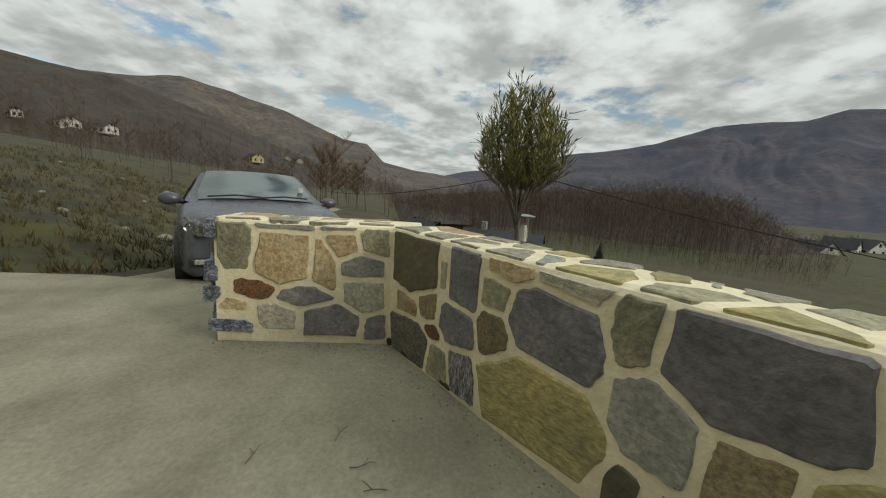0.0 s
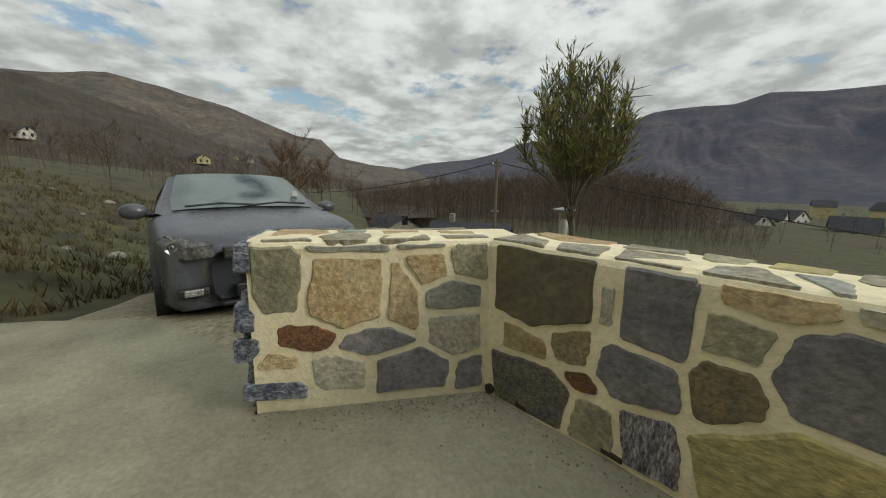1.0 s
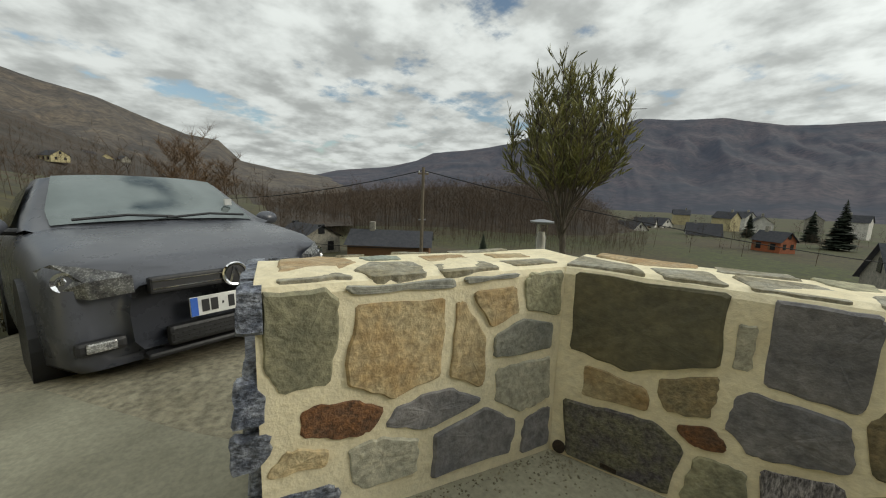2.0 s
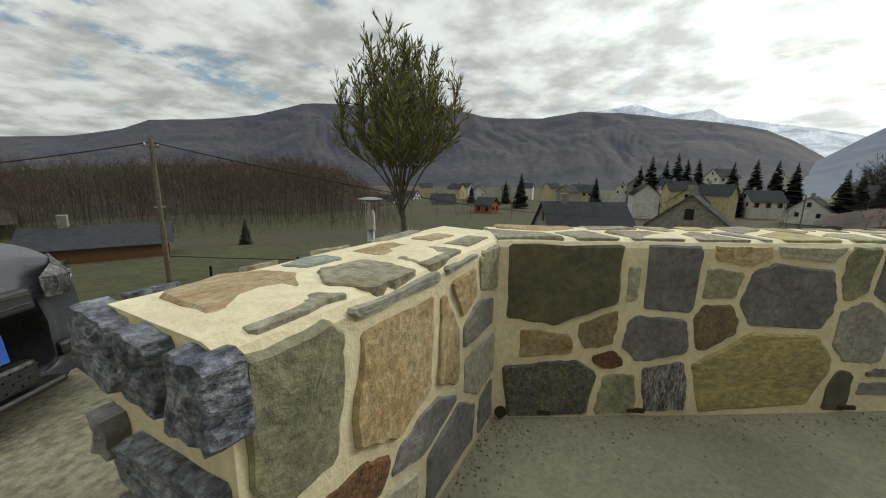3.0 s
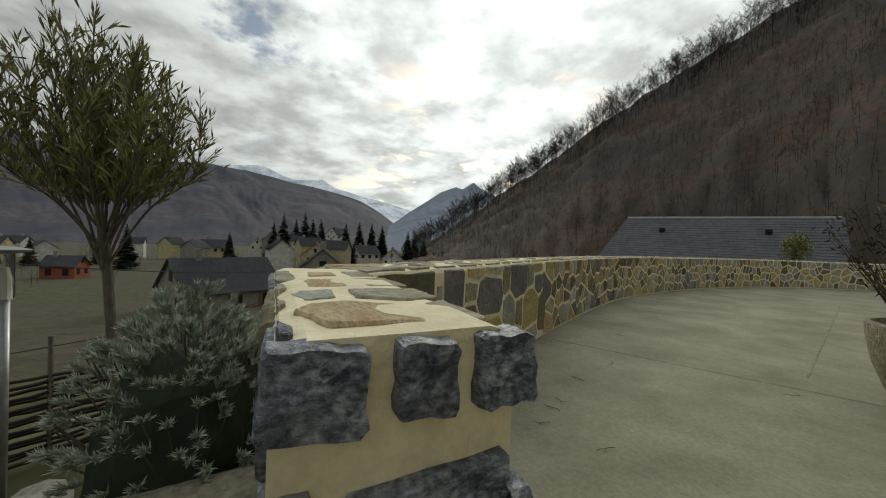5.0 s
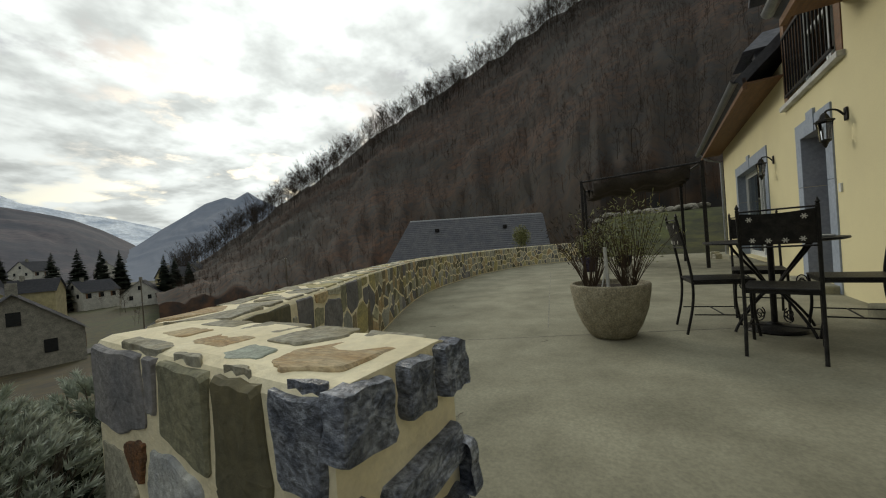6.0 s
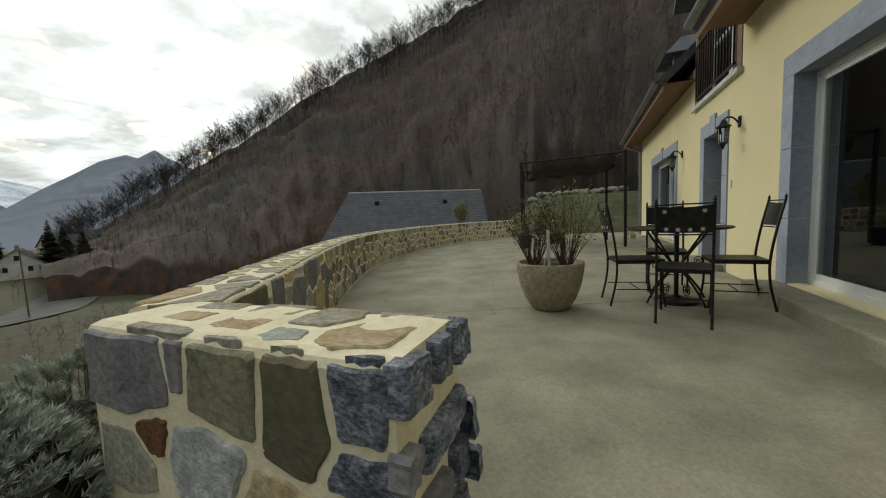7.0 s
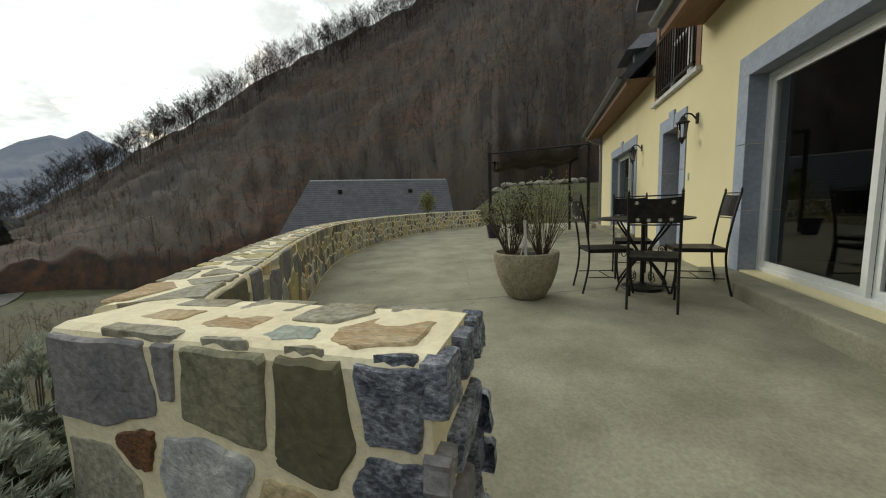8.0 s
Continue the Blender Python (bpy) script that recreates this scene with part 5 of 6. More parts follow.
    for z in (0.60, 0.64):
        part("grille_trim", boxed(-0.41, 0.41, -0.014, -0.006, z, z + 0.005), "chrome", body)
    bm = turned([(0.068, 0.0), (0.075, 0.008), (0.068, 0.016), (0.058, 0.014), (0.056, 0.004)], 32)
    emblem = part("emblem", bm, "chrome", body, "round chrome badge")
    emblem.matrix_local = pose(0, -0.016, 0.625, 90)
    part("emblem_face", turned([(0.056, 0.0), (0.056, 0.006), (0.02, 0.008)], 24), "plastic_black", emblem)
    for a in (-18, 18):
        part("emblem_bar", boxed(-0.006, 0.006, -0.05, 0.05, 0.008, 0.014), "chrome", emblem).matrix_local = pose(0.02 * (a / 18), 0, 0, 0, 0, a)
    plate = part("number_plate", boxed(-0.26, 0.26, -0.035, -0.022, 0.415, 0.525, 0.003), "plate_white", body, "white number plate with blue band")
    part("plate_band", boxed(0.215, 0.258, -0.039, -0.034, 0.418, 0.522), "plate_blue", plate)
    part("plate_band", boxed(-0.258, -0.222, -0.039, -0.034, 0.418, 0.522), "plate_blue", plate)
    for k, w in enumerate((0.05, 0.05, 0.012, 0.045, 0.045, 0.045, 0.012, 0.05, 0.05)):
        x = 0.185 - k * 0.046
        part("plate_bar", boxed(x - w / 2 * 0.75, x + w / 2 * 0.75, -0.038, -0.034, 0.435 if w > 0.02 else 0.463, 0.505 if w > 0.02 else 0.477), "plastic_black", plate)
    intake = part("lower_intake", boxed(-0.36, 0.36, -0.012, 0.06, 0.275, 0.385, 0.02), "plastic_black", body, "black honeycomb lower intake")
    for j in range(4):
        for i in range(13):
            x = -0.335 + 0.0535 * i + (0.027 if j % 2 else 0)
            part("mesh_rib", boxed(x - 0.02, x + 0.02, -0.018, -0.010, 0.293 + 0.022 * j, 0.301 + 0.022 * j), "rubber", intake)
    part("bumper_lip", boxed(-0.46, 0.46, 0.0, 0.1, 0.225, 0.26, 0.015), "plastic_black", body)
    for s in (-1, 1):
        # headlamp wraps the corner
        bm = bmesh.new()
        pts = [(0.48, 0.045, 0.60), (0.64, 0.11, 0.585), (0.76, 0.24, 0.62), (0.795, 0.40, 0.74), (0.74, 0.28, 0.77), (0.60, 0.12, 0.735), (0.48, 0.05, 0.69)]
        v = [bm.verts.new((s * x, y - 0.03, z)) for x, y, z in pts]
        c = bm.verts.new((s * 0.655, 0.07, 0.675))
        for k in range(7):
            bm.faces.new((v[k], v[(k + 1) % 7], c))
        bmesh.ops.solidify(bm, geom=bm.faces, thickness=-0.02)
        lamp = part("headlight", bm, "led", body, "clear twin headlight")
        for x, y, z in ((0.60, 0.085, 0.665), (0.71, 0.165, 0.68)):
            part("reflector", turned([(0.045, 0), (0.05, 0.01), (0.03, -0.004), (0.012, 0.01)], 20), "chrome", lamp).matrix_local = pose(s * x, y, z, 90, 0, s * 28)
        fog = part("fog_lamp", boxed(s * 0.62 - 0.1, s * 0.62 + 0.1, 0.07, 0.13, 0.31, 0.38, 0.02), "plastic_black", body)
        part("fog_glass", boxed(s * 0.62 - 0.06, s * 0.62 + 0.06, 0.06, 0.075, 0.32, 0.37, 0.01), "led", fog)
        bm = bmesh.new()
        bmesh.ops.create_icosphere(bm, subdivisions=3, radius=1, matrix=pose(s * 0.92, 1.36, 1.0) @ Matrix.Diagonal((0.11, 0.06, 0.075, 1)))
        mirror = part("wing_mirror", bm, "car_paint", car, "", True)
        part("mirror_arm", rod(bmesh.new(), [(s * 0.76, 1.36, 0.96), (s * 0.86, 1.36, 0.97)], 0.025, 8), "plastic_black", mirror)
        for y in (0.72, 3.2):
            bm = turned([(0.2, -0.09), (0.3, -0.1), (0.315, -0.06), (0.315, 0.06), (0.3, 0.1), (0.2, 0.09)], 32)
            wheel = part("wheel", bm, "rubber", car, "", True)
            wheel.matrix_local = pose(s * 0.745, y, 0.315, 0, 90)
            part("rim", turned([(0.19, -0.07), (0.205, 0.08 * s), (0.19, 0.095 * s), (0.05, 0.075 * s)], 24), "led", wheel)
            part("wheel_arch", turned([(0.345, -0.1), (0.36, -0.1), (0.36, 0.1), (0.345, 0.1)], 32), "plastic_black", body).matrix_local = pose(s * 0.745, y, 0.33, 0, 90)
    return car


build_car()

# ---- garden below the wall ----


def oleander_tree():
    x, y = 1.38, 3.86
    base = land_height(x, y)
    tree = thing("oleander_tree", pose(x, y, base), "standard oleander with a bare pale trunk and narrow olive-green leaves", "tree")
    rng = random.Random(3)
    h0 = 0.80 - base
    trunk = bmesh.new()
    rod(trunk, spline([(0.12, -0.1, -0.1), (0.08, -0.06, 0.5), (0.02, -0.02, h0 * 0.8), (0, 0, h0)], 6), 0.028, 8, 0.75)
    part("trunk", trunk, "bark", tree, "smooth grey-brown stem")
    limbs, twigs = bmesh.new(), bmesh.new()
    leaves = ([], [])

    def leaf(p, d, long):
        k = len(leaves[0])
        s = d.orthogonal().normalized()
        s = Matrix.Rotation(rng.uniform(0, 3.14), 3, d) @ s
        w = long * 0.07
        m = p + d * long * 0.45
        bend = Vector((0, 0, -0.12 * long))
        leaves[0].extend((p, m + s * w, p + d * long + bend, m - s * w))
        leaves[1].extend(((k, k + 1, k + 2), (k, k + 2, k + 3)))

    for k in range(26):
        a = 2.4 * k + rng.uniform(-0.3, 0.3)
        out = 0.41 * ((k + 0.5) / 26) ** 0.6 * rng.uniform(0.85, 1.1)
        top = (1.13 - 1.05 * out) * rng.uniform(0.75, 1.06)
        low = h0 - 0.10 * (k % 3)
        line = spline([(0, 0, low), (0.45 * out * math.cos(a), 0.45 * out * math.sin(a), h0 + 0.14), (0.95 * out * math.cos(a), 0.95 * out * math.sin(a), h0 + 0.5 * top), (out * math.cos(a), out * math.sin(a), h0 + top * 0.9)], 5)
        rod(limbs, line, 0.0075, 5, 0.3)
        for j in range(5, len(line)):
            for q in range(4):
                d = (line[j] - line[j - 1]).normalized() * 0.8 + Vector((rng.uniform(-0.8, 0.8), rng.uniform(-0.8, 0.8), rng.uniform(0.0, 0.8)))
                d.normalize()
                long = rng.uniform(0.08, 0.19)
                end = line[j] + d * long
                rod(twigs, [line[j], line[j] + d * long * 0.6 + Vector((0, 0, 0.01)), end + Vector((0, 0, 0.03))], 0.003, 3, 0.4, False)
                for m in range(6):
                    t = rng.uniform(0.2, 1.05)
                    e = d + Vector((rng.uniform(-0.7, 0.7), rng.uniform(-0.7, 0.7), rng.uniform(-0.1, 1.0)))
                    leaf(line[j].lerp(end, t), e.normalized(), rng.uniform(0.05, 0.10))
    crown = part("branch_frame", limbs, "bark", tree)
    part("twig_growth", twigs, "bark", crown)
    from_lists("leaves", leaves[0], leaves[1], "oleander", crown, "narrow lance-shaped evergreen leaves")
    for k in range(9):
        a = rng.uniform(0, 6.283)
        p = Vector((0.38 * math.cos(a), 0.38 * math.sin(a), h0 + rng.uniform(0.4, 0.9)))
        part("seed_pod", rod(bmesh.new(), [p * 0.9 + Vector((0, 0, 0.1 * p.z)), p, p + Vector((0.1 * math.cos(a), 0.1 * math.sin(a), rng.uniform(-0.02, 0.08)))], 0.005, 4, 0.3), "hill_twigs", crown)


oleander_tree()


def lavender(name, x, y, rx, ry, top, seed, label):
    base = land_height(x, y)
    bush = thing(name, pose(x, y, base), label, "shrub", "grey shrubs by the wall")
    rng = random.Random(seed)
    h = top - base
    leaves, stems = ([], []), bmesh.new()
    for k in range(360):
        a, u = rng.uniform(0, 6.283), rng.uniform(0, 1) ** 0.5
        bump = 0.86 + 0.22 * noise.noise((x + 3 * math.cos(a) * u, y + 3 * math.sin(a) * u, seed))
        p = Vector((rx * u * math.cos(a), ry * u * math.sin(a), h * bump * (1 - u ** 2.6) ** 0.5))
        n = Vector((p.x / rx ** 2, p.y / ry ** 2, p.z / h ** 2 + 0.2)).normalized()
        if k % 3 == 0:
            rod(stems, [(p.x * 0.15, p.y * 0.15, 0), (p.x * 0.6, p.y * 0.6, p.z * 0.5), p], 0.006, 3, 0.5, False)
        for j in range(85):
            d = (n + Vector((rng.uniform(-0.8, 0.8), rng.uniform(-0.8, 0.8), rng.uniform(-0.3, 0.8)))).normalized()
            q = p - n * rng.uniform(0, 0.06)
            s = d.orthogonal().normalized()
            s = Matrix.Rotation(rng.uniform(0, 3.14), 3, d) @ s
            i = len(leaves[0])
            long = rng.uniform(0.022, 0.05)
            leaves[0].extend((q - s * 0.0045, q + s * 0.0045, q + d * long))
            leaves[1].append((i, i + 1, i + 2))
    part("stem_growth", stems, "bark", bush, "bare woody stems")
    from_lists("foliage", leaves[0], leaves[1], "lavender", bush, "silver-grey needle leaves")
    # a solid dark lump colours in the shade between the inner stems
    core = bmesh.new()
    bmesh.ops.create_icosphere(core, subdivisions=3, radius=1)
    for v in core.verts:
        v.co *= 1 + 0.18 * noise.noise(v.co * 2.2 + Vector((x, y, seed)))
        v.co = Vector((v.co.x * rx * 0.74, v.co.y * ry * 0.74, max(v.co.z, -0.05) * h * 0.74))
    part("shade_core", core, "conifer", bush, "solid dark core painted as inner shade")


lavender("lavender_bush", 0.52, 4.3, 0.40, 0.36, 0.34, 4, "grey-green lavender bush with bare woody stems on the bank")
lavender("lavender_bush", 0.72, 3.42, 0.50, 0.46, 0.60, 5, "tall silver-grey lavender bush beneath the wall")
lavender("lavender_bush", 1.02, 2.92, 0.46, 0.5, 0.58, 6, "grey lavender bush below the outer corner of the wall")


def rocks(name, spots, label, group, seed):
    rng = random.Random(seed)
    for x, y, r in spots:
        bm = bmesh.new()
        bmesh.ops.create_icosphere(bm, subdivisions=2, radius=r)
        o = Vector((rng.uniform(0, 50), 0, 0))
        for v in bm.verts:
            v.co *= 1 + 0.45 * noise.noise(v.co / r * 0.9 + o)
            v.co.z *= 0.65
        ob = part(name, bm, "rock")
        ob.matrix_world = pose(x, y, land_height(x, y) + r * 0.25, 0, 0, rng.uniform(0, 360))
        tagged(ob, label, "rock", group)


rocks("garden_rock", [(0.55, 4.35, 0.16), (0.85, 4.55, 0.2), (1.25, 4.4, 0.22), (0.3, 4.2, 0.1), (1.6, 4.6, 0.17), (0.1, 4.5, 0.13), (1.95, 4.3, 0.2), (-0.15, 4.05, 0.07)], "pale lichen-grey garden boulder at the foot of the shrubs", "garden boulders", 2)
rr_ = random.Random(9)
rocks("bank_rock", [(-3.2 - rr_.uniform(0, 7), 6.0 + rr_.uniform(0, 9), rr_.uniform(0.04, 0.17)) for k in range(26)], "weathered grey stone lying on the grassy bank", "stones on the bank", 3)
rocks("lawn_rock", [(0.6 - 0.42 * k + rr_.uniform(-0.15, 0.15), -21.5 + rr_.uniform(-0.6, 0.6), rr_.uniform(0.2, 0.42)) for k in range(14)], "pale boulder along the top of the lawn", "boulders above the lawn", 4)


def bank_tufts():
    rng = random.Random(12)
    store = ([], [])
    for k in range(2600):
        x, y = -2.6 - rng.uniform(0, 1) ** 1.5 * 10, 4.7 + rng.uniform(0, 13)
        z = land_height(x, y)
        for j in range(5):
            d = Vector((rng.uniform(-0.6, 0.6), rng.uniform(-0.6, 0.6), 1)).normalized() * rng.uniform(0.05, 0.2)
            i = len(store[0])
            p = Vector((x + rng.uniform(-0.06, 0.06), y + rng.uniform(-0.06, 0.06), z - 0.01))
            s = Vector((rng.uniform(-1, 1), rng.uniform(-1, 1), 0)).normalized() * 0.012
            store[0].extend((p - s, p + s, p + d))
            store[1].append((i, i + 1, i + 2))
    tagged(from_lists("bank_grass", store[0], store[1], "grass"), "rough winter grass on the bank", "grass", kind="stuff")


bank_tufts()


def lamp_post():
    x, y = 1.66, 4.33
    base = land_height(x, y)
    post = thing("garden_lamp", pose(x, y, base), "grey steel garden bollard lamp with a flat disc cap", "garden lamp")
    h = 0.70 - base
    part("pole", rod(bmesh.new(), [(0, 0, 0), (0, 0, h - 0.27)], 0.034, 14), "zinc", post, "", True)
    part("glass_tube", turned([(0.05, h - 0.27), (0.05, h - 0.02)], 20), "lamp_glass", post, "clear cylinder").visible_shadow = False
    part("bulb_holder", turned([(0.03, h - 0.27), (0.03, h - 0.16), (0.02, h - 0.1)], 12), "plaster_white", post)
    part("cap", turned([(0.04, h - 0.03), (0.105, h - 0.018), (0.11, h - 0.005), (0.04, h + 0.01)], 28), "zinc", post, "flat round cap")


lamp_post()


def wattle_fence():
    a, b = Vector((2.2, 5.4, 0)), Vector((3.3, 3.2, 0))
    fence = thing("wattle_fence", pose(0, 0, 0), "low woven hazel fence on thin dark stakes", "fence")
    rng = random.Random(1)
    n = 8
    for k in range(n):
        p = a.lerp(b, k / (n - 1))
        z = land_height(p.x, p.y)
        part("stake", rod(bmesh.new(), [(p.x, p.y, z - 0.1), (p.x, p.y, z + 0.95)], 0.016, 6), "bark", fence)
    for j in range(16):
        bm = bmesh.new()
        pts = []
        for k in range(29):
            p = a.lerp(b, k / 28)
            o = (b - a).cross(Vector((0, 0, 1))).normalized() * 0.022 * math.sin(math.pi * (k / 4 + j))
            pts.append(Vector((p.x, p.y, land_height(p.x, p.y) + 0.04 + 0.04 * j + rng.uniform(-0.008, 0.008))) + o)
        rod(bm, pts, 0.014, 5)
        part("woven_rod", bm, "hill_twigs", fence)


wattle_fence()


def wire_fence():
    a, b = Vector((2.3, 7.6, 0)), Vector((5.5, 2.4, 0))
    f = thing("wire_fence", pose(0, 0, 0), "thin wire garden fence on dark posts", "fence")
    for k in range(6):
        p = a.lerp(b, k / 5)
        z = land_height(p.x, p.y)
        part("post", rod(bmesh.new(), [(p.x, p.y, z), (p.x, p.y, z + 1.1)], 0.018, 6), "black_iron", f)
    for j in range(5):
        part("wire", rod(bmesh.new(), [(p.x, p.y, land_height(p.x, p.y) + 0.2 + 0.21 * j) for p in (a.lerp(b, k / 10) for k in range(11))], 0.004, 4), "zinc", f)


wire_fence()

# ---- village ----


def dwelling(name, az, d, ridge_el, wide, long, walls, roof, turn, label, wall_h=2.8, pitch=40, chimney=True, windows=True):
    x, y = polar(az, d)
    rise = math.tan(radians(pitch)) * wide / 2
    top = 0.95 + d * math.tan(radians(ridge_el))
    eave = top - rise
    low = eave - wall_h if az > 90 else min(land_height(x, y), eave - wall_h) - 1.0
    h = thing(name, pose(x, y, 0, 0, 0, turn), label, "house", "village houses")
    bm = bmesh.new()
    box(bm, -wide / 2, wide / 2, -long / 2, long / 2, low, eave)
    for s in (-1, 1):
        v = [bm.verts.new(p) for p in ((-wide / 2, s * long / 2, eave), (wide / 2, s * long / 2, eave), (0, s * long / 2, top - 0.05))]
        bm.faces.new(v)
    wall = part("wall", bm, walls, h)
    over = 0.35
    for s in (-1, 1):
        bm = bmesh.new()
        run = wide / 2 + over
        drop = run * math.tan(radians(pitch))
        v = [bm.verts.new(p) for p in ((0, -long / 2 - over, top), (0, long / 2 + over, top), (s * run, long / 2 + over, top - drop), (s * run, -long / 2 - over, top - drop))]
        bm.faces.new(v)
        bmesh.ops.solidify(bm, geom=bm.faces, thickness=0.14)
        part("roof_slope", bm, roof, h, "grey slate roof")
    if chimney:
        part("chimney", boxed(-0.35, 0.35, long * 0.22, long * 0.22 + 0.6, top - 0.7, top + 0.9, 0.03), "rock", h)
    if windows:
        for s in (-1, 1):
            for k in range(max(2, int(long / 2.6))):
                yy = -long / 2 + long * (k + 0.5) / max(2, int(long / 2.6))
                win = part("window", boxed(s * wide / 2 - 0.06, s * wide / 2 + 0.06, yy - 0.45, yy + 0.45, eave - 1.9, eave - 0.6), "window_dark", h)
                part("shutter", boxed(s * wide / 2 - 0.08, s * wide / 2 + 0.08, yy + 0.47, yy + 0.85, eave - 1.92, eave - 0.58), "wood_soffit", win)
            for xx, zz in ((-wide * 0.24, eave - 1.7), (wide * 0.24, eave - 1.7), (0, eave + rise * 0.25)):
                part("window", boxed(xx - 0.4, xx + 0.4, s * long / 2 - 0.06, s * long / 2 + 0.06, zz, zz + 1.1), "window_dark", h)
    return h


dwelling("village_house", 32.4, 142, -2.9, 7, 9, "plaster_white", "roof_slate", -10, "white gabled house with grey roof at the meadow's edge")
dwelling("village_house", 30.6, 173, -2.3, 7, 8, "plaster_white", "roof_slate", 20, "small white house behind the meadow")
dwelling("village_house", 29.0, 182, -2.2, 7, 8, "plaster_white", "roof_slate", -5, "small white house behind the meadow")
dwelling("village_house", 23.9, 142, -2.6, 8, 9, "plaster_white", "roof_slate", 30, "white house with a steep slate roof")
dwelling("village_house", 16.9, 102, -3.0, 4.4, 5.4, "brick_orange", "roof_slate", -15, "unrendered orange brick house with a slate roof")
dwelling("village_house", 2.7, 186, -0.7, 8, 11, "plaster_yellow", "roof_slate", 25, "yellow house with a slate roof")
dwelling("village_house", -2.5, 186, -0.4, 7, 8, "plaster_white", "roof_slate", 80, "pale house among conifers")
dwelling("near_house", 2.5, 44, -3.3, 7, 9, "rock", "roof_slate", 25, "low stone house with a dark slate roof")
dwelling("near_house", -10.9, 50, -1.6, 8, 11, "rock", "roof_slate", 78, "broad stone house with a long slate roof and chimney", 3.2)
dwelling("village_house", -10.5, 114, -0.9, 8, 10, "plaster_yellow", "roof_slate", 70, "old cream house with a slate roof")
dwelling("village_house", -17.5, 142, -0.9, 7, 9, "plaster_white", "roof_slate", 15, "white house beside the village road")
dwelling("village_house", -21.9, 130, -1.4, 8, 9, "plaster_white", "roof_slate", 60, "white house with pale roof beside the road")
dwelling("village_house", -13.4, 212, 1.6, 9, 10, "plaster_white", "roof_slate", 30, "white house on the wooded knoll")
dwelling("village_house", -19.0, 237, 1.0, 9, 10, "plaster_white", "roof_slate", 70, "distant white house in the village")
dwelling("village_house", -25.4, 162, -0.1, 8, 10, "plaster_yellow", "roof_slate", 0, "distant cream house by the wood")
dwelling("garden_shed", 67.8, 42, -6.2, 6, 9, "wood_soffit", "roof_slate", 60, "low timber shed with a grey roof below the drive", 2.0, 24, True, False)
dwelling("garden_shed", 80.6, 46, -5.3, 5, 6, "rock", "roof_slate", 20, "small stone shed with a grey roof", 2.0, 28, False)
dwelling("hill_house", 125.8, 190, 4.8, 6, 14, "plaster_white", "roof_slate", 60, "long white farmhouse on the hillside", 3.0, 30, False)
dwelling("hill_house", 122.2, 190, 4.7, 5, 6, "plaster_white", "roof_slate", 70, "small white house on the hillside", 2.6, 30, False)
dwelling("hill_house", 128.9, 190, 5.0, 3, 3.4, "plaster_white", "roof_slate", 60, "tiny white outbuilding on the hillside", 2.2, 25, False)
dwelling("hill_house", 107.0, 210, 3.0, 6, 8, "plaster_yellow", "roof_slate", 45, "white house on the lower slope", 2.6, 35, False)
for k_, (az_, el_) in enumerate([(112.0, 3.20), (110.4, 3.30), (108.7, 3.35), (105.8, 3.20), (104.3, 3.20), (102.7, 3.00), (101.4, 2.90), (111.1, 2.90)]):
    dwelling("hill_house", az_, 300, el_, 5, 6, ("rock", "plaster_white", "plaster_yellow")[k_ % 3], "roof_slate", 37 * k_, "hamlet house with a grey roof on the far slope", 2.4, 38, False, False)
for k_, (az_, d_, el_) in enumerate([(11.0, 210, -0.7), (7.3, 190, -0.6), (14.1, 230, -0.8), (20.2, 220, -0.9), (26.6, 230, -1.0), (-3.9, 180, 0.3), (-7.4, 150, 0.4), (-9.2, 130, 0.0), (4.9, 160, -0.9), (18.5, 170, -1.3), (21.8, 190, -1.0), (-27.5, 170, 0.2), (-5.1, 110, -0.5), (-13.2, 118, -0.3)]):
    dwelling("village_house", az_, d_, el_, 6, 7.5, ("plaster_white", "plaster_yellow", "rock")[k_ % 3], "roof_slate", 53 * k_, "distant village house with a slate roof", 2.8, 40, True, False)


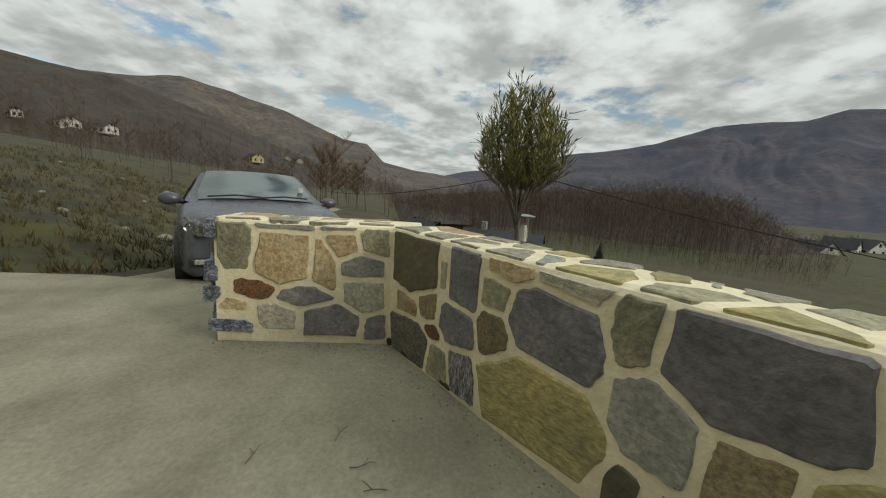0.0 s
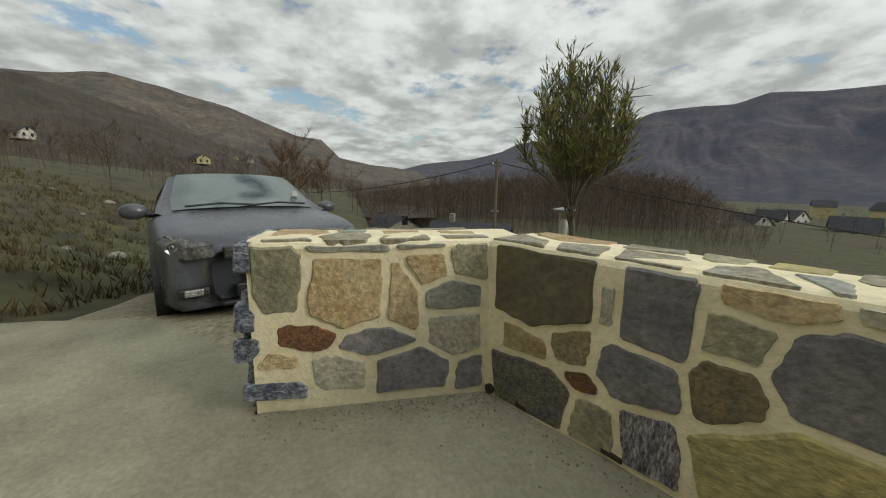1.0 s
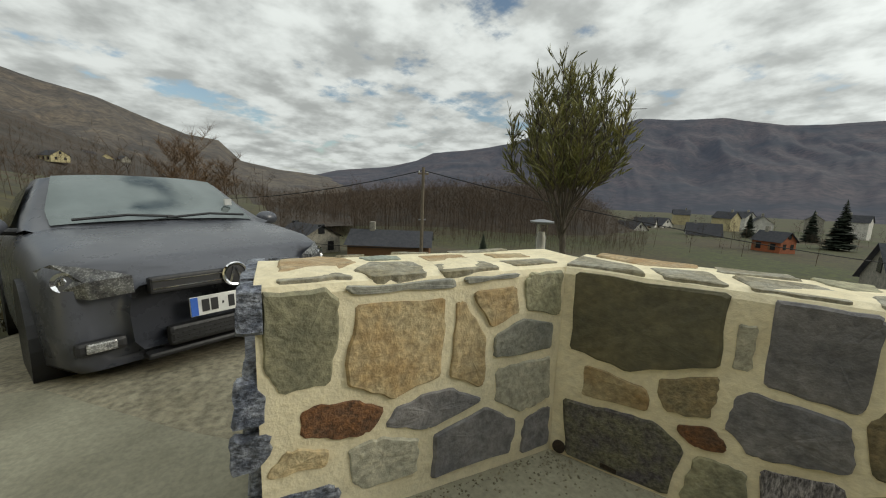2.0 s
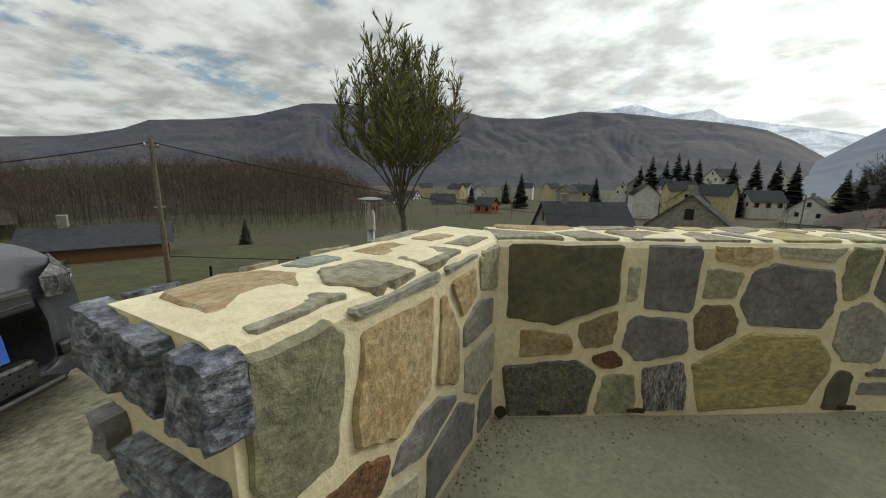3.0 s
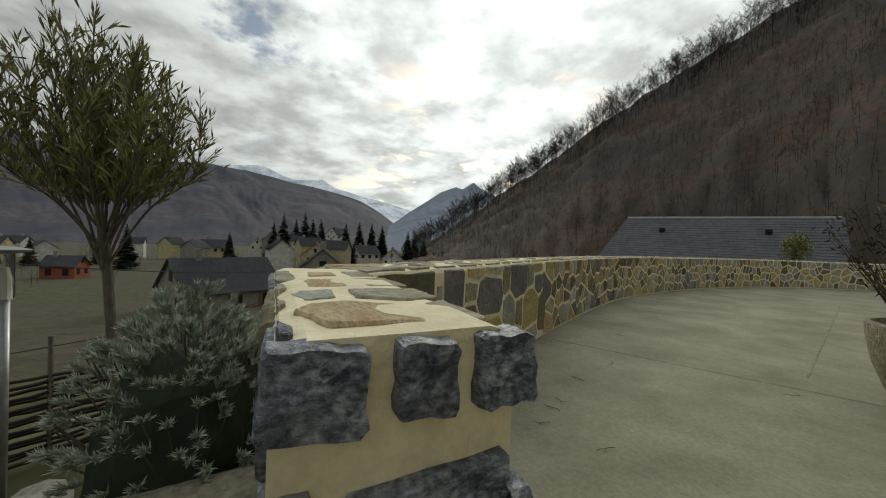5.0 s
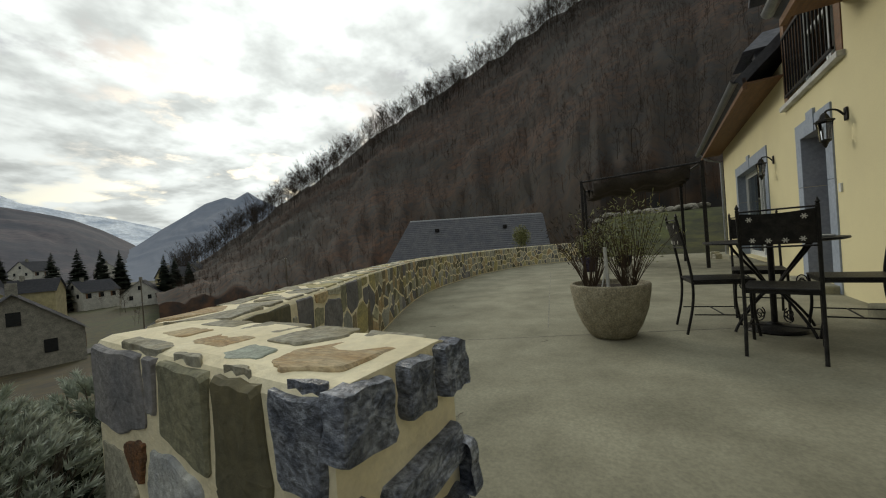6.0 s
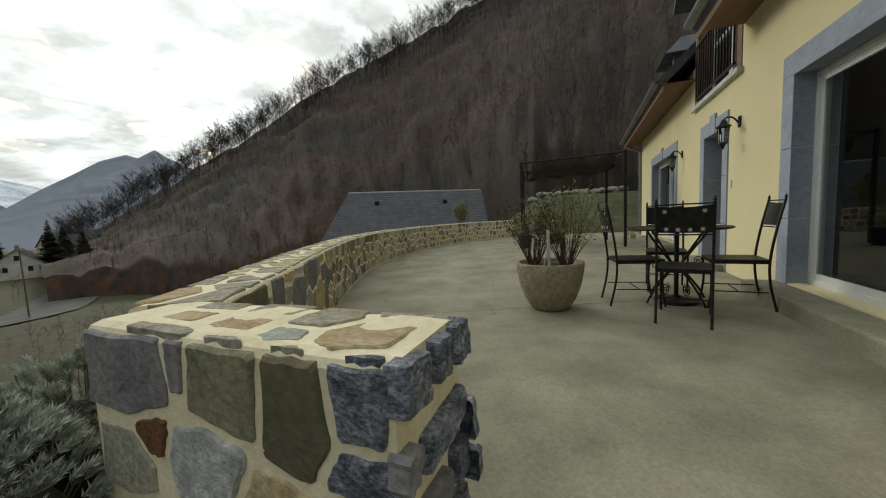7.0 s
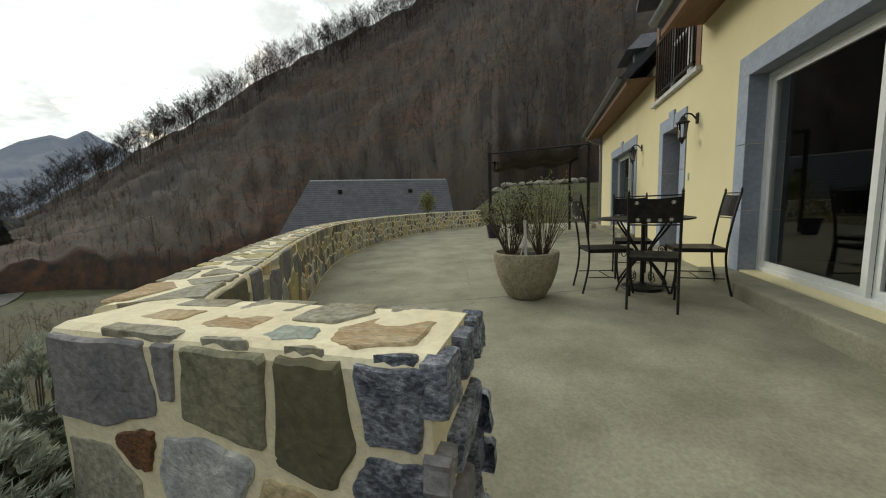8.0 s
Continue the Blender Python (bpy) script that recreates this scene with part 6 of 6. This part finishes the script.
def barn():
    r1, r2 = Vector((14.6, -21.0, 3.1)), Vector((4.9, -24.7, 2.95))
    along = (r2 - r1).normalized()
    out = Vector((along.y, -along.x, 0)).normalized()
    if out.dot(Vector((-1, 3, 0)) - r1) < 0:
        out = -out
    barn_ = thing("barn", pose(0, 0, 0), "long low barn with a blue-grey slate roof below the terrace", "barn")
    courses = 30
    for side in (1, -1):
        verts, faces = [], []
        for k in range(courses):
            for t, lift in ((k / courses, 0.025), ((k + 1) / courses, 0.055)):
                drop = Vector((0, 0, -4.6 * t + lift)) + out * side * (4.4 * t)
                verts.append(r1 - along * (1.9 * t) + drop)
                verts.append(r2 + along * 0.1 + drop)
            a = 4 * k
            faces.append((a, a + 1, a + 3, a + 2))
            if k:
                faces.append((a - 2, a - 1, a + 1, a))
        from_lists("roof_slope", verts, faces, "roof_slate", barn_, "weathered blue-grey slates")
    bm = bmesh.new()
    e = [r1 - along * 1.9 + out * 4.4 - Vector((0, 0, 4.7)), r1 - along * 1.9 - out * 4.4 - Vector((0, 0, 4.7)), r2 - out * 4.4 - Vector((0, 0, 4.7)), r2 + out * 4.4 - Vector((0, 0, 4.7))]
    v = [bm.verts.new(p - Vector((0, 0, 0.12))) for p in (r1, *e[:2])]
    bm.faces.new(v)
    v = [bm.verts.new(p - Vector((0, 0, 0.12))) for p in (r2, *e[2:])]
    bm.faces.new(v)
    low = [p * 1.0 - Vector((0, 0, 3)) for p in e]
    hi_ = [bm.verts.new(p) for p in e]
    lo_ = [bm.verts.new(p) for p in low]
    for k in range(4):
        bm.faces.new((hi_[k], hi_[(k + 1) % 4], lo_[(k + 1) % 4], lo_[k]))
    part("wall", bm, "rock", barn_)
    part("ridge", rod(bmesh.new(), [r1, r2], 0.07, 6), "zinc", barn_)
    for t in (0.22, 0.72):
        p = r1.lerp(r2, t) + out * 1.0 - Vector((0, 0, 0.98))
        part("roof_vent", boxed(p.x - 0.13, p.x + 0.13, p.y - 0.13, p.y + 0.13, p.z, p.z + 0.26, 0.03), "black_iron", barn_)


barn()


def conifer(az, d, top_el, name="conifer"):
    x, y = polar(az, d)
    base = land_height(x, y)
    top = 0.95 + d * math.tan(radians(top_el))
    h = top - base
    t = thing(name, pose(x, y, base), "dark green conifer standing among the village houses", "tree", "village conifers")
    rng = random.Random(int(az * 10 + d))
    part("trunk", rod(bmesh.new(), [(0, 0, 0), (0, 0, h * 0.95)], 0.02 * h, 6, 0.2), "bark", t)
    verts, faces = [], []
    for k in range(420):
        u = rng.uniform(0.06, 1.0)
        a = rng.uniform(0, 6.283)
        r = h * 0.33 * (1 - u) ** 0.85 * rng.uniform(0.45, 1.1) + 0.05
        p = Vector((0, 0, h * u))
        q = p + Vector((r * math.cos(a), r * math.sin(a), -0.12 * r))
        s = Vector((-math.sin(a), math.cos(a), 0)) * r * 0.5
        i = len(verts)
        m = p.lerp(q, 0.6)
        verts.extend((p + Vector((0, 0, 0.1)), m + s, q, m - s, m + Vector((0, 0, -0.12 * r))))
        faces.extend(((i, i + 1, i + 2), (i, i + 2, i + 3), (i, i + 1, i + 4), (i, i + 4, i + 3)))
    from_lists("needles", verts, faces, "conifer", t)


for az_, d_, el_ in ((11.8, 130, 0.9), (14.1, 150, -0.4), (-5.7, 150, 3.4), (-8.6, 150, 3.7), (-9.7, 155, 2.9), (-7.4, 158, 2.7), (-14.5, 140, 2.5), (-24.1, 130, 1.6), (-25.2, 135, 1.3), (1.1, 140, 0.4), (-16.6, 200, 2.8), (-18.5, 200, 2.6), (-20.1, 200, 2.4), (-10.9, 190, 3.0), (53.0, 44, -6.4), (19.4, 150, -1.0), (-4.4, 150, 2.1), (-26.6, 120, 0.6)):
    conifer(az_, d_, el_)


def village_trees():
    rng = random.Random(77)
    spots = []
    for k in range(170):
        az, r = rng.uniform(-25, 32), rng.uniform(75, 260)
        x, y = polar(az, r)
        spots.append(((x, y, land_height(x, y)), rng.uniform(3, 7)))
    for k in range(90):
        az, r = rng.uniform(-14, -4), rng.uniform(140, 175)
        x, y = polar(az, r)
        spots.append(((x, y, land_height(x, y)), rng.uniform(6, 11)))
    bare_wood("village_trees", spots, "twigs", "leafless trees and hedges between the village houses", 72, 8)


village_trees()


def village_road():
    line = spline([(*polar(-12, 52), 0), (*polar(-20, 56), 0), (*polar(-24.5, 72), 0), (*polar(-25.5, 100), 0), (*polar(-24, 170), 0)], 12)
    verts, faces = [], []
    for i, p in enumerate(line):
        d = (line[min(i + 1, len(line) - 1)] - line[max(i - 1, 0)]).normalized()
        s = Vector((-d.y, d.x, 0)) * 3.4
        for k in (-1, -0.5, 0, 0.5, 1):
            q = p + s * k
            verts.append((q.x, q.y, land_height(q.x, q.y) + 0.12))
    for i in range(len(line) - 1):
        for k in range(4):
            a = i * 5 + k
            faces.append((a, a + 1, a + 6, a + 5))
    tagged(from_lists("road_village", verts, faces, "asphalt"), "grey asphalt lane down into the village", "road", kind="structure")


village_road()


def pole(x, y, top, label, r=0.11):
    base = land_height(x, y) - 0.3
    p = thing("utility_pole", pose(x, y, base), label, "utility pole", "utility poles")
    part("mast", rod(bmesh.new(), [(0, 0, 0), (0, 0, top - base)], r, 8, 0.7), "wood_post", p)
    part("cross_arm", boxed(-0.28, 0.28, -0.04, 0.04, top - base - 0.35, top - base - 0.27), "wood_post", p)
    for s in (-0.22, 0.22):
        part("insulator", turned([(0.03, 0), (0.045, 0.03), (0.03, 0.06), (0.02, 0.1)], 8), "plaster_white", p).matrix_local = pose(s, 0, top - base - 0.27)
    part("bracket", boxed(-0.2, 0.2, -0.03, 0.03, (top - base) * 0.62, (top - base) * 0.62 + 0.06), "zinc", p)


def cable(a, b, sag, r=0.018):
    a, b = Vector(a), Vector(b)
    pts = [a.lerp(b, k / 24) - Vector((0, 0, sag * 4 * (k / 24) * (1 - k / 24))) for k in range(25)]
    tagged(part("overhead_cable", rod(bmesh.new(), pts, r, 5), "rubber"), "thin black overhead cable sagging between poles", "cable", "overhead cables")


pole(7.36, 18.2, 2.13, "weathered timber utility pole beyond the wall")
PX, PY = polar(-21.3, 58)
pole(PX, PY, -0.4, "slim timber pole beside the village road", 0.09)
QX, QY = polar(-38, 54)
pole(QX, QY, 1.1, "slim timber pole below the hillside", 0.1)
cable((7.36, 18.2, 1.98), (*polar(-6, 36), -2.2), 0.9, 0.022)
cable((7.36, 18.2, 1.98), (*polar(97, 40), -0.2), 0.7, 0.022)
cable((7.36, 18.2, -2.4), (*polar(-6, 34), -4.2), 0.7, 0.02)
cable((7.36, 18.2, -1.9), (*polar(92, 38), -2.6), 0.6, 0.02)
cable((QX, QY, 1.0), (PX, PY, -0.7), 0.9, 0.015)


def round_tree(name, x, y, top, r, label):
    base = min(land_height(x, y), top - 2 * r - 0.3)
    t = thing(name, pose(x, y, base), label, "tree")
    h = top - base
    part("trunk", rod(bmesh.new(), [(0, 0, 0), (0, 0, h - r)], 0.05, 6, 0.6), "bark", t)
    rng = random.Random(14)
    leaves = ([], [])
    for k in range(900):
        d = Vector((rng.gauss(0, 1), rng.gauss(0, 1), rng.gauss(0, 1))).normalized() * r * rng.uniform(0.3, 1.05)
        add_leaf(leaves, Vector((d.x * 0.8, d.y * 0.8, h - r + d.z)), rng, 0.16, 0.05, 0.6)
    from_lists("foliage", leaves[0], leaves[1], "oleander", t)


round_tree("evergreen_shrub", 4.4, -16.6, 1.75, 0.62, "small evergreen shrub behind the far end of the wall")
